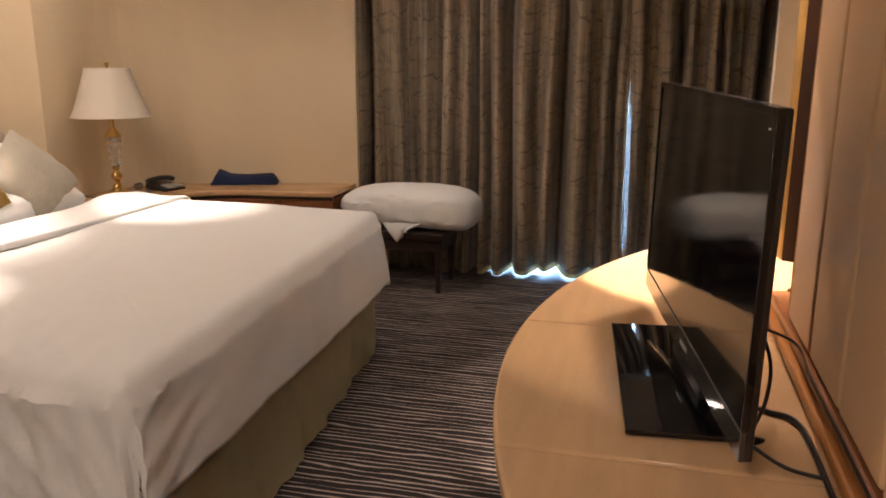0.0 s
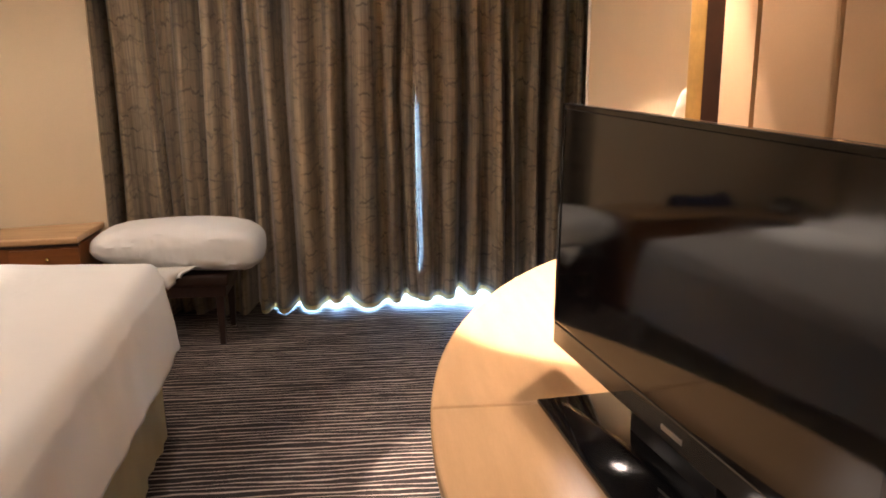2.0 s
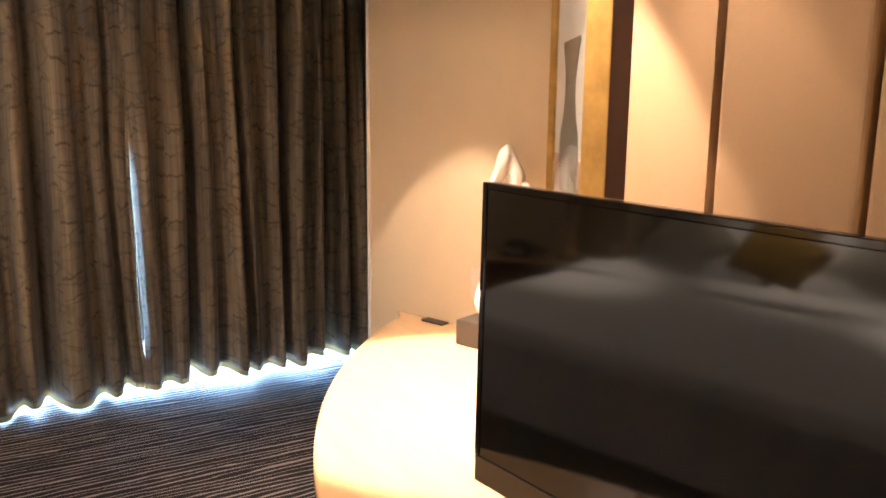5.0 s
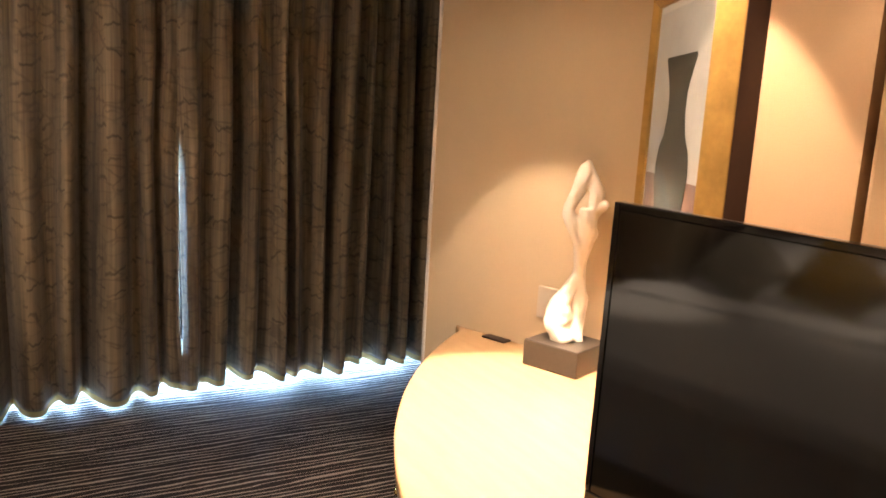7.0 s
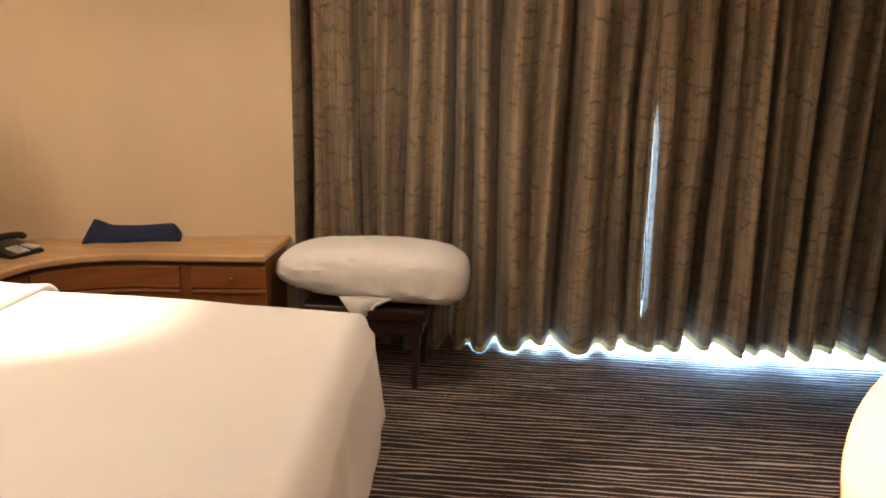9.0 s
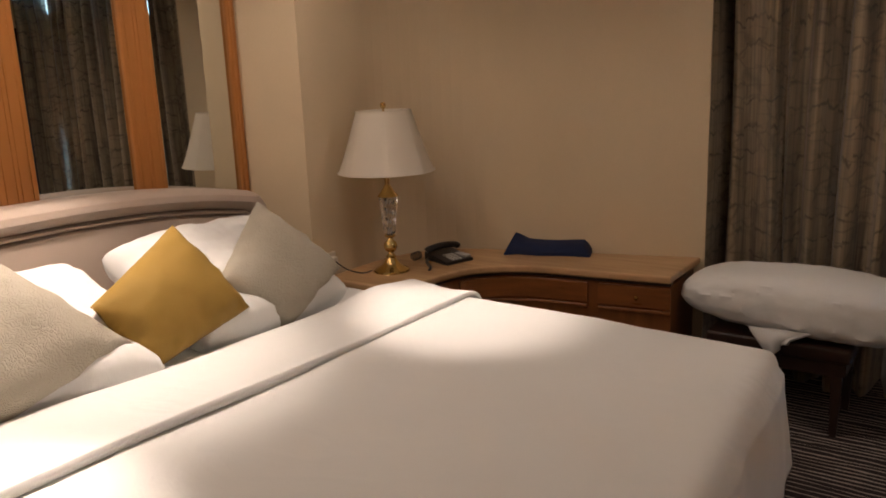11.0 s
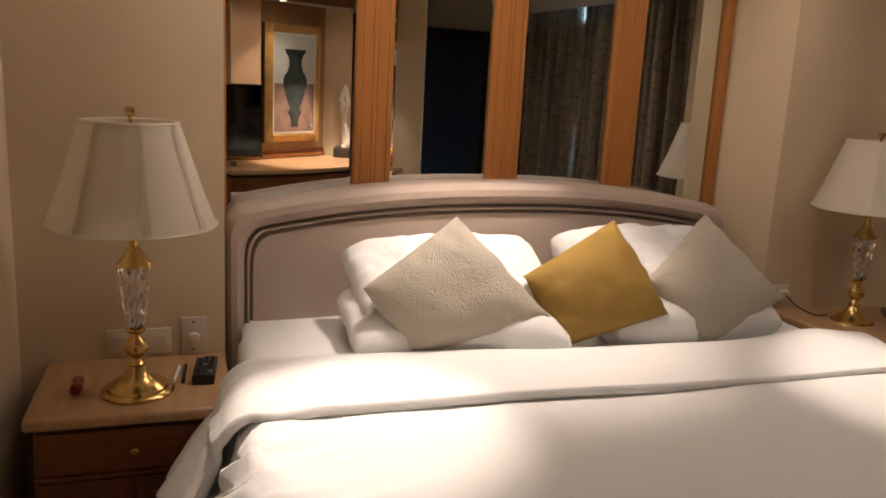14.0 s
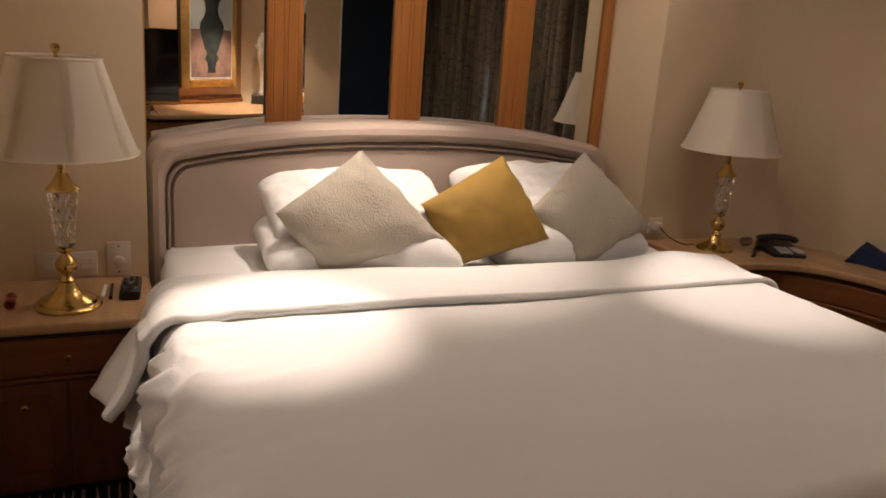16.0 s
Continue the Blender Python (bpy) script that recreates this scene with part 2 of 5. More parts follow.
def curtain_cloth(name, base_col, light_col):
    m = mat(name, base_col, 0.55, var=0.15, scale=20, bump=0.15, bscale=400, Sheen_Weight=0.2)
    nt = m.node_tree
    n, l = nt.nodes, nt.links
    sock = n["Principled BSDF"].inputs["Base Color"]
    old = sock.links[0].from_socket
    uv = n.new("ShaderNodeUVMap")
    uv.uv_map = "cloth"

    def mapped(sx, sy):
        mp = n.new("ShaderNodeMapping")
        mp.inputs["Scale"].default_value = (sx, sy, 1)
        l.new(uv.outputs[0], mp.inputs[0])
        return mp.outputs[0]

    def math_(op, a, b=None, c=None):
        k = n.new("ShaderNodeMath")
        k.operation = op
        for i, v in enumerate((a, b, c)):
            if v is None:
                continue
            if isinstance(v, (int, float)):
                k.inputs[i].default_value = v
            else:
                l.new(v, k.inputs[i])
        return k.outputs[0]

    # soft vertical streaks of lighter thread, crossed by a fine bark-like crackle
    def noise_at(sx, sy, detail):
        no = n.new("ShaderNodeTexNoise")
        no.inputs["Scale"].default_value, no.inputs["Detail"].default_value = 1.0, detail
        l.new(mapped(sx, sy), no.inputs["Vector"])
        return no.outputs[0]

    def stepped(value, lo, hi, a=0.0, b=1.0):
        r = n.new("ShaderNodeMapRange")
        r.inputs[1].default_value, r.inputs[2].default_value = lo, hi
        r.inputs[3].default_value, r.inputs[4].default_value = a, b
        l.new(value, r.inputs[0])
        return r.outputs[0]

    broad, thread = noise_at(11, 0.7, 2), noise_at(85, 2.6, 3)
    light = stepped(math_("MULTIPLY_ADD", thread, 0.55, broad), 0.52, 1.05)
    mx = n.new("ShaderNodeMixRGB")
    l.new(light, mx.inputs[0])
    l.new(old, mx.inputs[1])
    mx.inputs[2].default_value = (*light_col, 1)
    warp = n.new("ShaderNodeTexNoise")
    warp.inputs["Scale"].default_value, warp.inputs["Detail"].default_value = 9.0, 3
    l.new(uv.outputs[0], warp.inputs["Vector"])
    va = n.new("ShaderNodeVectorMath")
    va.operation = "MULTIPLY_ADD"
    l.new(warp.outputs["Color"], va.inputs[0])
    va.inputs[1].default_value = (0.7, 0.5, 0)
    l.new(mapped(7.0, 13.0), va.inputs[2])
    vor = n.new("ShaderNodeTexVoronoi")
    vor.feature = "DISTANCE_TO_EDGE"
    vor.inputs["Scale"].default_value, vor.inputs["Randomness"].default_value = 1.0, 0.8
    l.new(va.outputs[0], vor.inputs["Vector"])
    crack = math_("MULTIPLY", stepped(vor.outputs["Distance"], 0.010, 0.075, 0.36, 0.0), stepped(noise_at(5, 7, 2), 0.36, 0.56))
    # short dark dashes across each narrow column of thread
    sep = n.new("ShaderNodeSeparateXYZ")
    l.new(uv.outputs[0], sep.inputs[0])
    wander = noise_at(7, 4, 2)
    colm = math_("FLOOR", math_("MULTIPLY_ADD", wander, 0.9, math_("MULTIPLY", sep.outputs[0], 13.0)))
    pick = n.new("ShaderNodeTexWhiteNoise")
    pick.noise_dimensions = "1D"
    l.new(colm, pick.inputs["W"])
    along = math_("MULTIPLY_ADD", pick.outputs["Value"], 7.3, math_("MULTIPLY", sep.outputs[1], 8.5))
    along = math_("MULTIPLY_ADD", noise_at(30, 6, 2), 0.5, math_("MULTIPLY_ADD", wander, 1.1, along))
    dash = math_("ABSOLUTE", math_("SUBTRACT", math_("FRACT", along), 0.5))
    dash = math_("MULTIPLY", stepped(dash, 0.025, 0.085, 0.62, 0.0), stepped(noise_at(9, 6, 2), 0.38, 0.55))
    crack = math_("MAXIMUM", crack, dash)
    mx2 = n.new("ShaderNodeMixRGB")
    l.new(crack, mx2.inputs[0])
    l.new(mx.outputs[0], mx2.inputs[1])
    mx2.inputs[2].default_value = (0.022, 0.016, 0.014, 1)
    l.new(mx2.outputs[0], sock)
    return m


M["curtain"] = curtain_cloth("bark_pattern_curtain", (0.074, 0.059, 0.044), (0.45, 0.355, 0.23))
M["lining"] = mat("golden_curtain_lining", (0.62, 0.45, 0.19), 0.8, var=0.1, Transmission_Weight=0.12)


def crinkle(name, col):
    m = mat(name, col, 0.8, var=0.05, bump=0.0)
    n, l = m.node_tree.nodes, m.node_tree.links
    tc = n["Texture Coordinate"]
    no = n.new("ShaderNodeTexNoise")
    no.inputs["Scale"].default_value = 26
    l.new(tc.outputs["Object"], no.inputs["Vector"])
    va = n.new("ShaderNodeVectorMath")
    va.operation = "MULTIPLY_ADD"
    l.new(no.outputs["Color"], va.inputs[0])
    va.inputs[1].default_value = (0.06, 0.06, 0.06)
    l.new(tc.outputs["Object"], va.inputs[2])
    wv = n.new("ShaderNodeTexWave")
    wv.bands_direction = "DIAGONAL"
    wv.inputs["Scale"].default_value, wv.inputs["Distortion"].default_value = 55, 7
    wv.inputs["Detail"].default_value = 2
    l.new(va.outputs[0], wv.inputs["Vector"])
    bp = n.new("ShaderNodeBump")
    bp.inputs["Strength"].default_value, bp.inputs["Distance"].default_value = 0.55, 0.003
    l.new(wv.outputs[0], bp.inputs["Height"])
    l.new(bp.outputs[0], n["Principled BSDF"].inputs["Normal"])
    return m


M["crinkle"] = crinkle("crinkled_grey_fabric", (0.43, 0.395, 0.315))

# ---- building helpers ----
WORLD_AT = {}


def thing(name, at, label="", category="", group="", kind=""):
    ob = new(name)
    ob.empty_display_size = 0.1
    ob.matrix_basis = Matrix.Translation(at)
    WORLD_AT[name_of(ob)] = ob.matrix_basis.copy()
    return tagged(ob, label, category, group, kind)


def name_of(ob):
    return ob.name


def part(name, bm, material, parent=None, label="", smooth=False, category="", kind="", group=""):
    bmesh.ops.recalc_face_normals(bm, faces=bm.faces[:])
    me = bpy.data.meshes.new(name)
    bm.to_mesh(me)
    bm.free()
    if smooth:
        for p in me.polygons:
            p.use_smooth = True
        me.set_sharp_from_angle(angle=radians(40))
    me.materials.append(material if not isinstance(material, str) else M[material])
    ob = new(name, me)
    if parent is not None:
        ob.parent = parent
        ob.matrix_parent_inverse = WORLD_AT.get(parent.name, Matrix.Identity(4)).inverted()
    return tagged(ob, label, category, group, kind)


def box(x0, y0, z0, x1, y1, z1, bevel=0.0, seg=2, bm=None, m=None):
    out = bm or bmesh.new()
    mm = Matrix.LocRotScale(((x0 + x1) / 2, (y0 + y1) / 2, (z0 + z1) / 2), None, (x1 - x0, y1 - y0, z1 - z0))
    r = bmesh.ops.create_cube(out, size=1, matrix=mm)
    if bevel:
        es = list({e for v in r["verts"] for e in v.link_edges})
        bmesh.ops.bevel(out, geom=es, offset=bevel, segments=seg, affect="EDGES", profile=0.5)
    if m is not None:
        bmesh.ops.transform(out, matrix=m, verts=out.verts[:])
    return out


def prism(pts, z0, z1, bevel=0.0, seg=2, bm=None):
    out = bm or bmesh.new()
    vs = [out.verts.new((p[0], p[1], z0)) for p in pts]
    f = out.faces.new(vs)
    r = bmesh.ops.extrude_face_region(out, geom=[f])
    up = [v for v in r["geom"] if isinstance(v, bmesh.types.BMVert)]
    bmesh.ops.translate(out, verts=up, vec=(0, 0, z1 - z0))
    if bevel:
        es = [e for e in out.edges if abs(e.verts[0].co.z - z1) < 1e-6 and abs(e.verts[1].co.z - z1) < 1e-6]
        es += [e for e in out.edges if abs(e.verts[0].co.z - z0) < 1e-6 and abs(e.verts[1].co.z - z0) < 1e-6]
        bmesh.ops.bevel(out, geom=es, offset=bevel, segments=seg, affect="EDGES", profile=0.5)
    return out


def lathe(profile, n=24, at=(0, 0, 0), bm=None, ripple=0.0):
    out = bm or bmesh.new()
    rings = []
    for k, (r, z) in enumerate(profile):
        ring = []
        for i in range(n):
            a = 2 * math.pi * i / n
            rr = r * (1 + (ripple if (i + k) % 2 else -ripple))
            ring.append(out.verts.new((at[0] + rr * math.cos(a), at[1] + rr * math.sin(a), at[2] + z)))
        rings.append(ring)
    for a, b in zip(rings, rings[1:]):
        for i in range(n):
            out.faces.new((a[i], a[(i + 1) % n], b[(i + 1) % n], b[i]))
    out.faces.new(rings[0][::-1])
    out.faces.new(rings[-1])
    return out


def tube(pts, r, n=8, bm=None):
    out = bm or bmesh.new()
    pts = [Vector(p) for p in pts]
    rings = []
    for i, p in enumerate(pts):
        d = (pts[min(i + 1, len(pts) - 1)] - pts[max(i - 1, 0)]).normalized()
        u = d.orthogonal().normalized() if not rings else (u - d * u.dot(d)).normalized()
        v = d.cross(u)
        rings.append([out.verts.new(p + r * (math.cos(2 * math.pi * k / n) * u + math.sin(2 * math.pi * k / n) * v)) for k in range(n)])
    for a, b in zip(rings, rings[1:]):
        for k in range(n):
            out.faces.new((a[k], a[(k + 1) % n], b[(k + 1) % n], b[k]))
    out.faces.new(rings[0][::-1])
    out.faces.new(rings[-1])
    return out


def smooth_line(pts, n=8):
    out = []
    P = [Vector(p) for p in pts]
    for i in range(len(P) - 1):
        p0, p1, p2, p3 = P[max(i - 1, 0)], P[i], P[i + 1], P[min(i + 2, len(P) - 1)]
        for k in range(n):
            t = k / n
            out.append(0.5 * ((2 * p1) + (p2 - p0) * t + (2 * p0 - 5 * p1 + 4 * p2 - p3) * t * t + (3 * p1 - p0 - 3 * p2 + p3) * t ** 3))
    return out + [P[-1]]


def offset_line(pts, d):
    """A polyline in plan, moved d to its left."""
    out = []
    for i, p in enumerate(pts):
        a, b = Vector(pts[max(i - 1, 0)][:2]), Vector(pts[min(i + 1, len(pts) - 1)][:2])
        t = (b - a).normalized()
        out.append((p[0] - t.y * d, p[1] + t.x * d))
    return out


def ribbon_wall(pts, thick, z0, z1):
    """A wall along a polyline in plan; its back lies thick to the line's left."""
    return prism([tuple(p[:2]) for p in pts] + offset_line(pts, thick)[::-1], z0, z1)


def plan_arc(cx, cy, r, a0, a1, n):
    return [(cx + r * math.cos(radians(a0 + (a1 - a0) * i / n)), cy + r * math.sin(radians(a0 + (a1 - a0) * i / n))) for i in range(n + 1)]


def structure(name, bm, material, label=""):
    return part(name, bm, material, None, label, kind="structure")


# ---- structure ----
structure("floor", box(-1.2, -4.8, -0.12, 5.2, 3.4, 0), "carpet", "dark brown carpet with thin wavy pale stripes")
structure("ceiling", box(-1.2, -4.8, CEIL, 5.2, 3.4, CEIL + 0.12), "ceiling", "plain off-white painted ceiling")
# head wall: plain piece beside the nightstand, recess for the mirrors, slanted reveal
structure("wall_head_left", prism([(0.0, -1.95), (0.0, -1.335), (-0.55, -1.335), (-0.55, -1.95)], 0, CEIL), "wall", "beige papered wall behind the nightstand")
structure("wall_recess", box(-0.55, -1.335, 0, -0.43, 0.852, CEIL), "wall", "beige wall behind the mirrors")
structure("wall_reveal", prism([(-0.43, 0.852), (-0.385, 0.852), (-0.115, 0.942), (-0.115, 0.99), (-0.55, 0.99), (-0.55, 0.852)], 0, CEIL), "wall", "beige papered slanted wall beside the mirrors")
side_line = [(-0.115, 0.99), (-0.115, 1.36)] + plan_arc(0.385, 1.376, 0.5, 178, 105, 12) + [(0.45, 1.907), (1.326, 2.135)]
structure("wall_side", ribbon_wall(side_line, 0.11, 0, CEIL), "wall", "beige papered wall curving behind the corner console")
structure("wall_bay_left", box(0.96, 2.16, 0, 1.09, 2.86, CEIL), "wall", "beige wall at the end of the window bay")
structure("wall_entry", box(-0.1, -2.07, 0, 1.15, -1.95, CEIL), "wall", "beige papered side wall by the nightstand")
structure("wall_hall", box(1.03, -4.7, 0, 1.15, -2.07, CEIL), "wall", "beige papered hallway wall")
structure("wall_back", box(1.15, -4.7, 0, 3.72, -4.58, CEIL), "wall", "beige papered wall of the entrance")
# window wall with its opening
WY0, WY1 = 2.86, 2.98
structure("wall_window_low", box(0.96, WY0, 0, 4.95, WY1, 0.08), "wall", "low wall under the window")
structure("wall_window_top", box(0.96, WY0, 2.22, 4.95, WY1, CEIL), "wall", "wall above the window")
structure("wall_window_left", box(0.96, WY0, 0.08, 1.45, WY1, 2.22), "wall", "wall beside the window")
structure("wall_window_right", box(4.6, WY0, 0.08, 4.95, WY1, 2.22), "wall", "wall beside the window")
win = thing("window_1", (3.0, 2.92, 0.08), "aluminium window with clear panes behind the curtains", "window", kind="structure")
for x in (1.45, 2.48, 3.52, 4.55):
    part("window_frame", box(x, 2.89, 0.08, x + 0.05, 2.95, 2.22, 0.006), "frame_metal", win)
for z in (0.08, 2.17):
    part("window_rail", box(1.45, 2.895, z, 4.6, 2.945, z + 0.05, 0.006), "frame_metal", win)
for x in (1.5, 2.53, 3.57):
    pane = part("pane", box(x, 2.915, 0.13, x + 0.98, 2.921, 2.17), "glass", win)
    pane.visible_shadow = False
# statue wall, niche wall, panelled wall
END = (3.75, 1.02)
CORNER = (4.05, 0.161)
structure("wall_statue", prism([END, CORNER, (4.22, 0.161), (4.1, 0.62), (3.87, 1.06)], 0, CEIL), "wall", "beige papered wall behind the statue")
# pale strip added for the bright line where light catches the wall's edge
structure("trim", tube([(END[0], END[1], 0.002), (END[0], END[1], CEIL - 0.002)], 0.008, 10), "steel", "thin pale strip standing for the lit edge of the wall")
structure("wall_niche", prism([CORNER, (3.668, -0.52), (3.82, -0.52), (4.22, 0.161)], 0, CEIL), "wall", "beige wall behind the framed picture")
structure("wall_panelled", box(3.66, -4.7, 0, 3.80, -0.5, CEIL), "groove", "dark backing of the padded wall panels")
structure("wall_bay_back", prism([(3.87, 1.06), (4.1, 0.62), (4.95, 0.62), (4.95, 1.06)], 0, CEIL), "wall", "beige wall at the side of the window bay")
structure("wall_bay_right", box(4.83, 1.06, 0, 4.95, 2.86, CEIL), "wall", "beige end wall of the window bay")
door = thing("door_1", (4.83, 1.75, 0), "dark wooden framed door with a dull blue panel", "door", kind="structure")
part("door_leaf", box(4.795, 1.42, 0.02, 4.822, 2.10, 2.0, 0.004), "door_blue", door)
part("door_frame", box(4.77, 1.30, 0, 4.826, 1.42, 2.12, 0.006), "darkwood", door)
part("door_frame", box(4.77, 2.10, 0, 4.826, 2.22, 2.12, 0.006), "darkwood", door)
part("door_head", box(4.77, 1.42, 2.0, 4.826, 2.10, 2.12, 0.006), "darkwood", door)

# padded panels on the right-hand wall
wall_panels = thing("wall_panelling", (3.63, -1.5, 0.8), "peach fabric padded wall panels with dark grooves", "wall panel")
edges = [-0.52, -0.768] + [-1.055 - 0.295 * k for k in range(9)]
for a, b in zip(edges, edges[1:]):
    if a == -0.52:
        bm = prism([(3.672, b + 0.010), (3.672, -0.494), (3.656, -0.494), (3.604, b + 0.010)], 0.80, SOFFIT + 0.02, 0.008)
    else:
        bm = box(3.602, b + 0.007, 0.80, 3.66, a - 0.007, SOFFIT + 0.02, 0.010, 3)
    part("panel", bm, "panel", wall_panels)
part("base_moulding", box(3.575, -3.4, 0.735, 3.66, -0.50, 0.765, 0.008), "pilaster", wall_panels, "orange wood moulding along the worktop")
part("base_moulding", box(3.592, -3.4, 0.765, 3.66, -0.50, 0.795, 0.008), "cherry", wall_panels)
# wood board behind the picture
nd = Vector((0.490, 0.872)).normalized()
nn = Vector((-nd.y, nd.x))  # out of the wall


def niche_box(s0, s1, d0, d1, z0, z1, bevel=0.0, bm=None):
    o = Vector((3.646, -0.558))
    m = Matrix(((nd.x, nn.x, 0, o.x), (nd.y, nn.y, 0, o.y), (0, 0, 1, 0), (0, 0, 0, 1)))
    tmp = box(s0, d0, z0, s1, d1, z1, bevel)
    bmesh.ops.transform(tmp, matrix=m, verts=tmp.verts[:])
    return tmp


board = thing("niche_board", (3.8, -0.2, 0.75), "brown wooden board behind the gilt picture", "wall panel")
part("board", niche_box(0.075, 0.80, -0.02, 0.02, 0.80, SOFFIT), "board", board)
part("moulding", niche_box(0.06, 0.80, -0.02, 0.055, 0.735, 0.77, 0.008), "pilaster", board)
part("moulding", niche_box(0.06, 0.80, -0.02, 0.04, 0.77, 0.80, 0.008), "cherry", board)

# soffit over the console with its wooden fascia
soff = thing("soffit", (3.4, -0.7, SOFFIT), "curved wooden soffit holding recessed spotlights", "ceiling trim", kind="structure")
arc_in = [p for p in plan_arc(5.14, -0.95, 2.10, 222, 126, 40)]
part("soffit_board", prism(arc_in + [(3.78, 0.74), (4.05, 0.161), (3.70, -0.50), (3.66, -0.55), (3.66, -2.3)], SOFFIT, CEIL - 0.004), "ceiling", soff)
fascia = plan_arc(5.14, -0.95, 2.13, 222, 126, 40)
part("fascia", prism(fascia + plan_arc(5.14, -0.95, 2.085, 126, 222, 40), SOFFIT - 0.03, SOFFIT + 0.10, 0.008), "cherry", soff, "cherry wood fascia")
fascia2 = plan_arc(5.14, -0.95, 2.145, 222, 126, 40)
part("fascia_bead", prism(fascia2 + plan_arc(5.14, -0.95, 2.085, 126, 222, 40), SOFFIT + 0.104, SOFFIT + 0.13, 0.006), "pilaster", soff)


def downlight(x, y, z):
    d = thing("downlight", (x, y, z), "small round recessed halogen spotlight, switched on", "ceiling light", "recessed spotlights")
    ring = lathe([(0.030, 0.0), (0.045, 0.0), (0.047, -0.004), (0.045, -0.006), (0.032, -0.006), (0.030, 0.0)][:5], 20, (x, y, z))
    part("trim_ring", ring, "steel", d)
    part("bulb", lathe([(0.026, -0.007), (0.027, -0.010), (0.02, -0.012)], 16, (x, y, z)), "lamp_on", d)
    return d


# ceiling fixtures, one of them made for the added fill by the curtains
for x, y in [p[:2] for p in BED_SPOTS + ROOM_SPOTS]:
    downlight(x, y, CEIL)
for x, y, w, cone in CONSOLE_SPOTS:
    downlight(x, y, SOFFIT)


# ---- mirrors over the headboard ----
def mx(y):
    return -0.372 - 0.038 * (y + 0.235)


MTOP = 1.98
mirror = thing("wall_mirror", (-0.39, -0.235, 0.9), "four tall mirror panes between orange wood pilasters", "mirror")
tilt = math.atan(0.038)
# each pane sits a little differently: turn about the upright, lean (radians)
for y0, y1, turn, lean in ((-1.313, -0.84, 0.0012, 0.0105), (-0.705, -0.29, 0.0, 0.0), (-0.16, 0.262, 0.007, 0.0), (0.392, 0.802, 0.009, 0.0)):
    yc, w = (y0 + y1) / 2, y1 - y0
    bm = bmesh.new()
    bw = 0.018
    out_ = [(-w / 2, 0.90), (w / 2, 0.90), (w / 2, MTOP), (-w / 2, MTOP)]
    in_ = [(-w / 2 + bw, 0.90 + bw), (w / 2 - bw, 0.90 + bw), (w / 2 - bw, MTOP - bw), (-w / 2 + bw, MTOP - bw)]
    vo_ = [bm.verts.new((-0.0018, a, z)) for a, z in out_]
    vi_ = [bm.verts.new((0.0, a, z)) for a, z in in_]
    vb_ = [bm.verts.new((-0.008, a, z)) for a, z in out_]
    bm.faces.new(vi_)
    bm.faces.new(vb_[::-1])
    for i in range(4):
        j = (i + 1) % 4
        bm.faces.new((vo_[i], vo_[j], vi_[j], vi_[i]))
        bm.faces.new((vb_[i], vb_[j], vo_[j], vo_[i]))
    bmesh.ops.transform(bm, matrix=Matrix.Translation((mx(yc), yc, 1.4)) @ Matrix.Rotation(tilt + turn, 4, "Z") @ Matrix.Rotation(lean, 4, "Y") @ Matrix.Translation((0, 0, -1.4)), verts=bm.verts[:])
    part("mirror_pane", bm, "mirror", mirror)
part("backing", box(-0.43, -1.29, 0.6, -0.425, 0.845, 1.97), "darkwood", mirror)


def pilaster(y0, y1, z0, z1, flutes):
    yc, w = (y0 + y1) / 2, y1 - y0
    x = mx(yc)
    prof = [(-0.03, -w / 2), (0.012, -w / 2), (0.016, -w / 2 + 0.004)]
    for f in flutes:
        c = f * w
        prof += [(0.018, c - 0.0028), (0.0145, c - 0.001), (0.0145, c + 0.001), (0.018, c + 0.0028)]
    prof += [(0.016, w / 2 - 0.004), (0.012, w / 2), (-0.03, w / 2)]
    return prism([(x + a, yc + b) for a, b in prof], z0, z1)


for y0, y1 in ((-0.845, -0.70), (-0.295, -0.155), (0.257, 0.397)):
    part("pilaster", pilaster(y0, y1, 1.0, MTOP, (-0.34, -0.06, 0.06, 0.34)), "pilaster", mirror)
part("side_trim", pilaster(-1.334, -1.312, 0.62, MTOP, ()), "pilaster", mirror)
part("side_trim", pilaster(0.800, 0.850, 0.62, MTOP, (-0.2, 0.2)), "pilaster", mirror)
part("top_rail", box(-0.40, -1.295, MTOP, -0.335, 0.848, MTOP + 0.12, 0.008), "pilaster", mirror)
structure("wall_over_mirror", box(-0.43, -1.30, MTOP + 0.12, -0.33, 0.848, CEIL), "wall", "beige wall above the mirrors")

# ---- bed ----
BED = Matrix.Translation((0, -0.205, 0)) @ Matrix.Rotation(radians(-3.5), 4, "Z")
HW, FOOT = 1.06, 2.03


def bedwards(bm):
    for v in bm.verts:
        v.co.x -= 0.13 * v.co.y * max(0.0, v.co.x) / 2
    bmesh.ops.transform(bm, matrix=BED, verts=bm.verts[:])
    return bm


bed = thing("bed", (1.0, -0.235, 0), "king-size bed with a pale green pleated valance", "bed")
part("mattress", bedwards(box(-0.12, -HW + 0.035, 0.30, FOOT - 0.03, HW - 0.035, 0.635, 0.045, 4)), "linen", bed, "white-sheeted mattress", True)
part("bed_base", bedwards(box(-0.10, -HW + 0.05, 0.05, FOOT - 0.06, HW - 0.05, 0.30, 0.01)), "valance", bed)


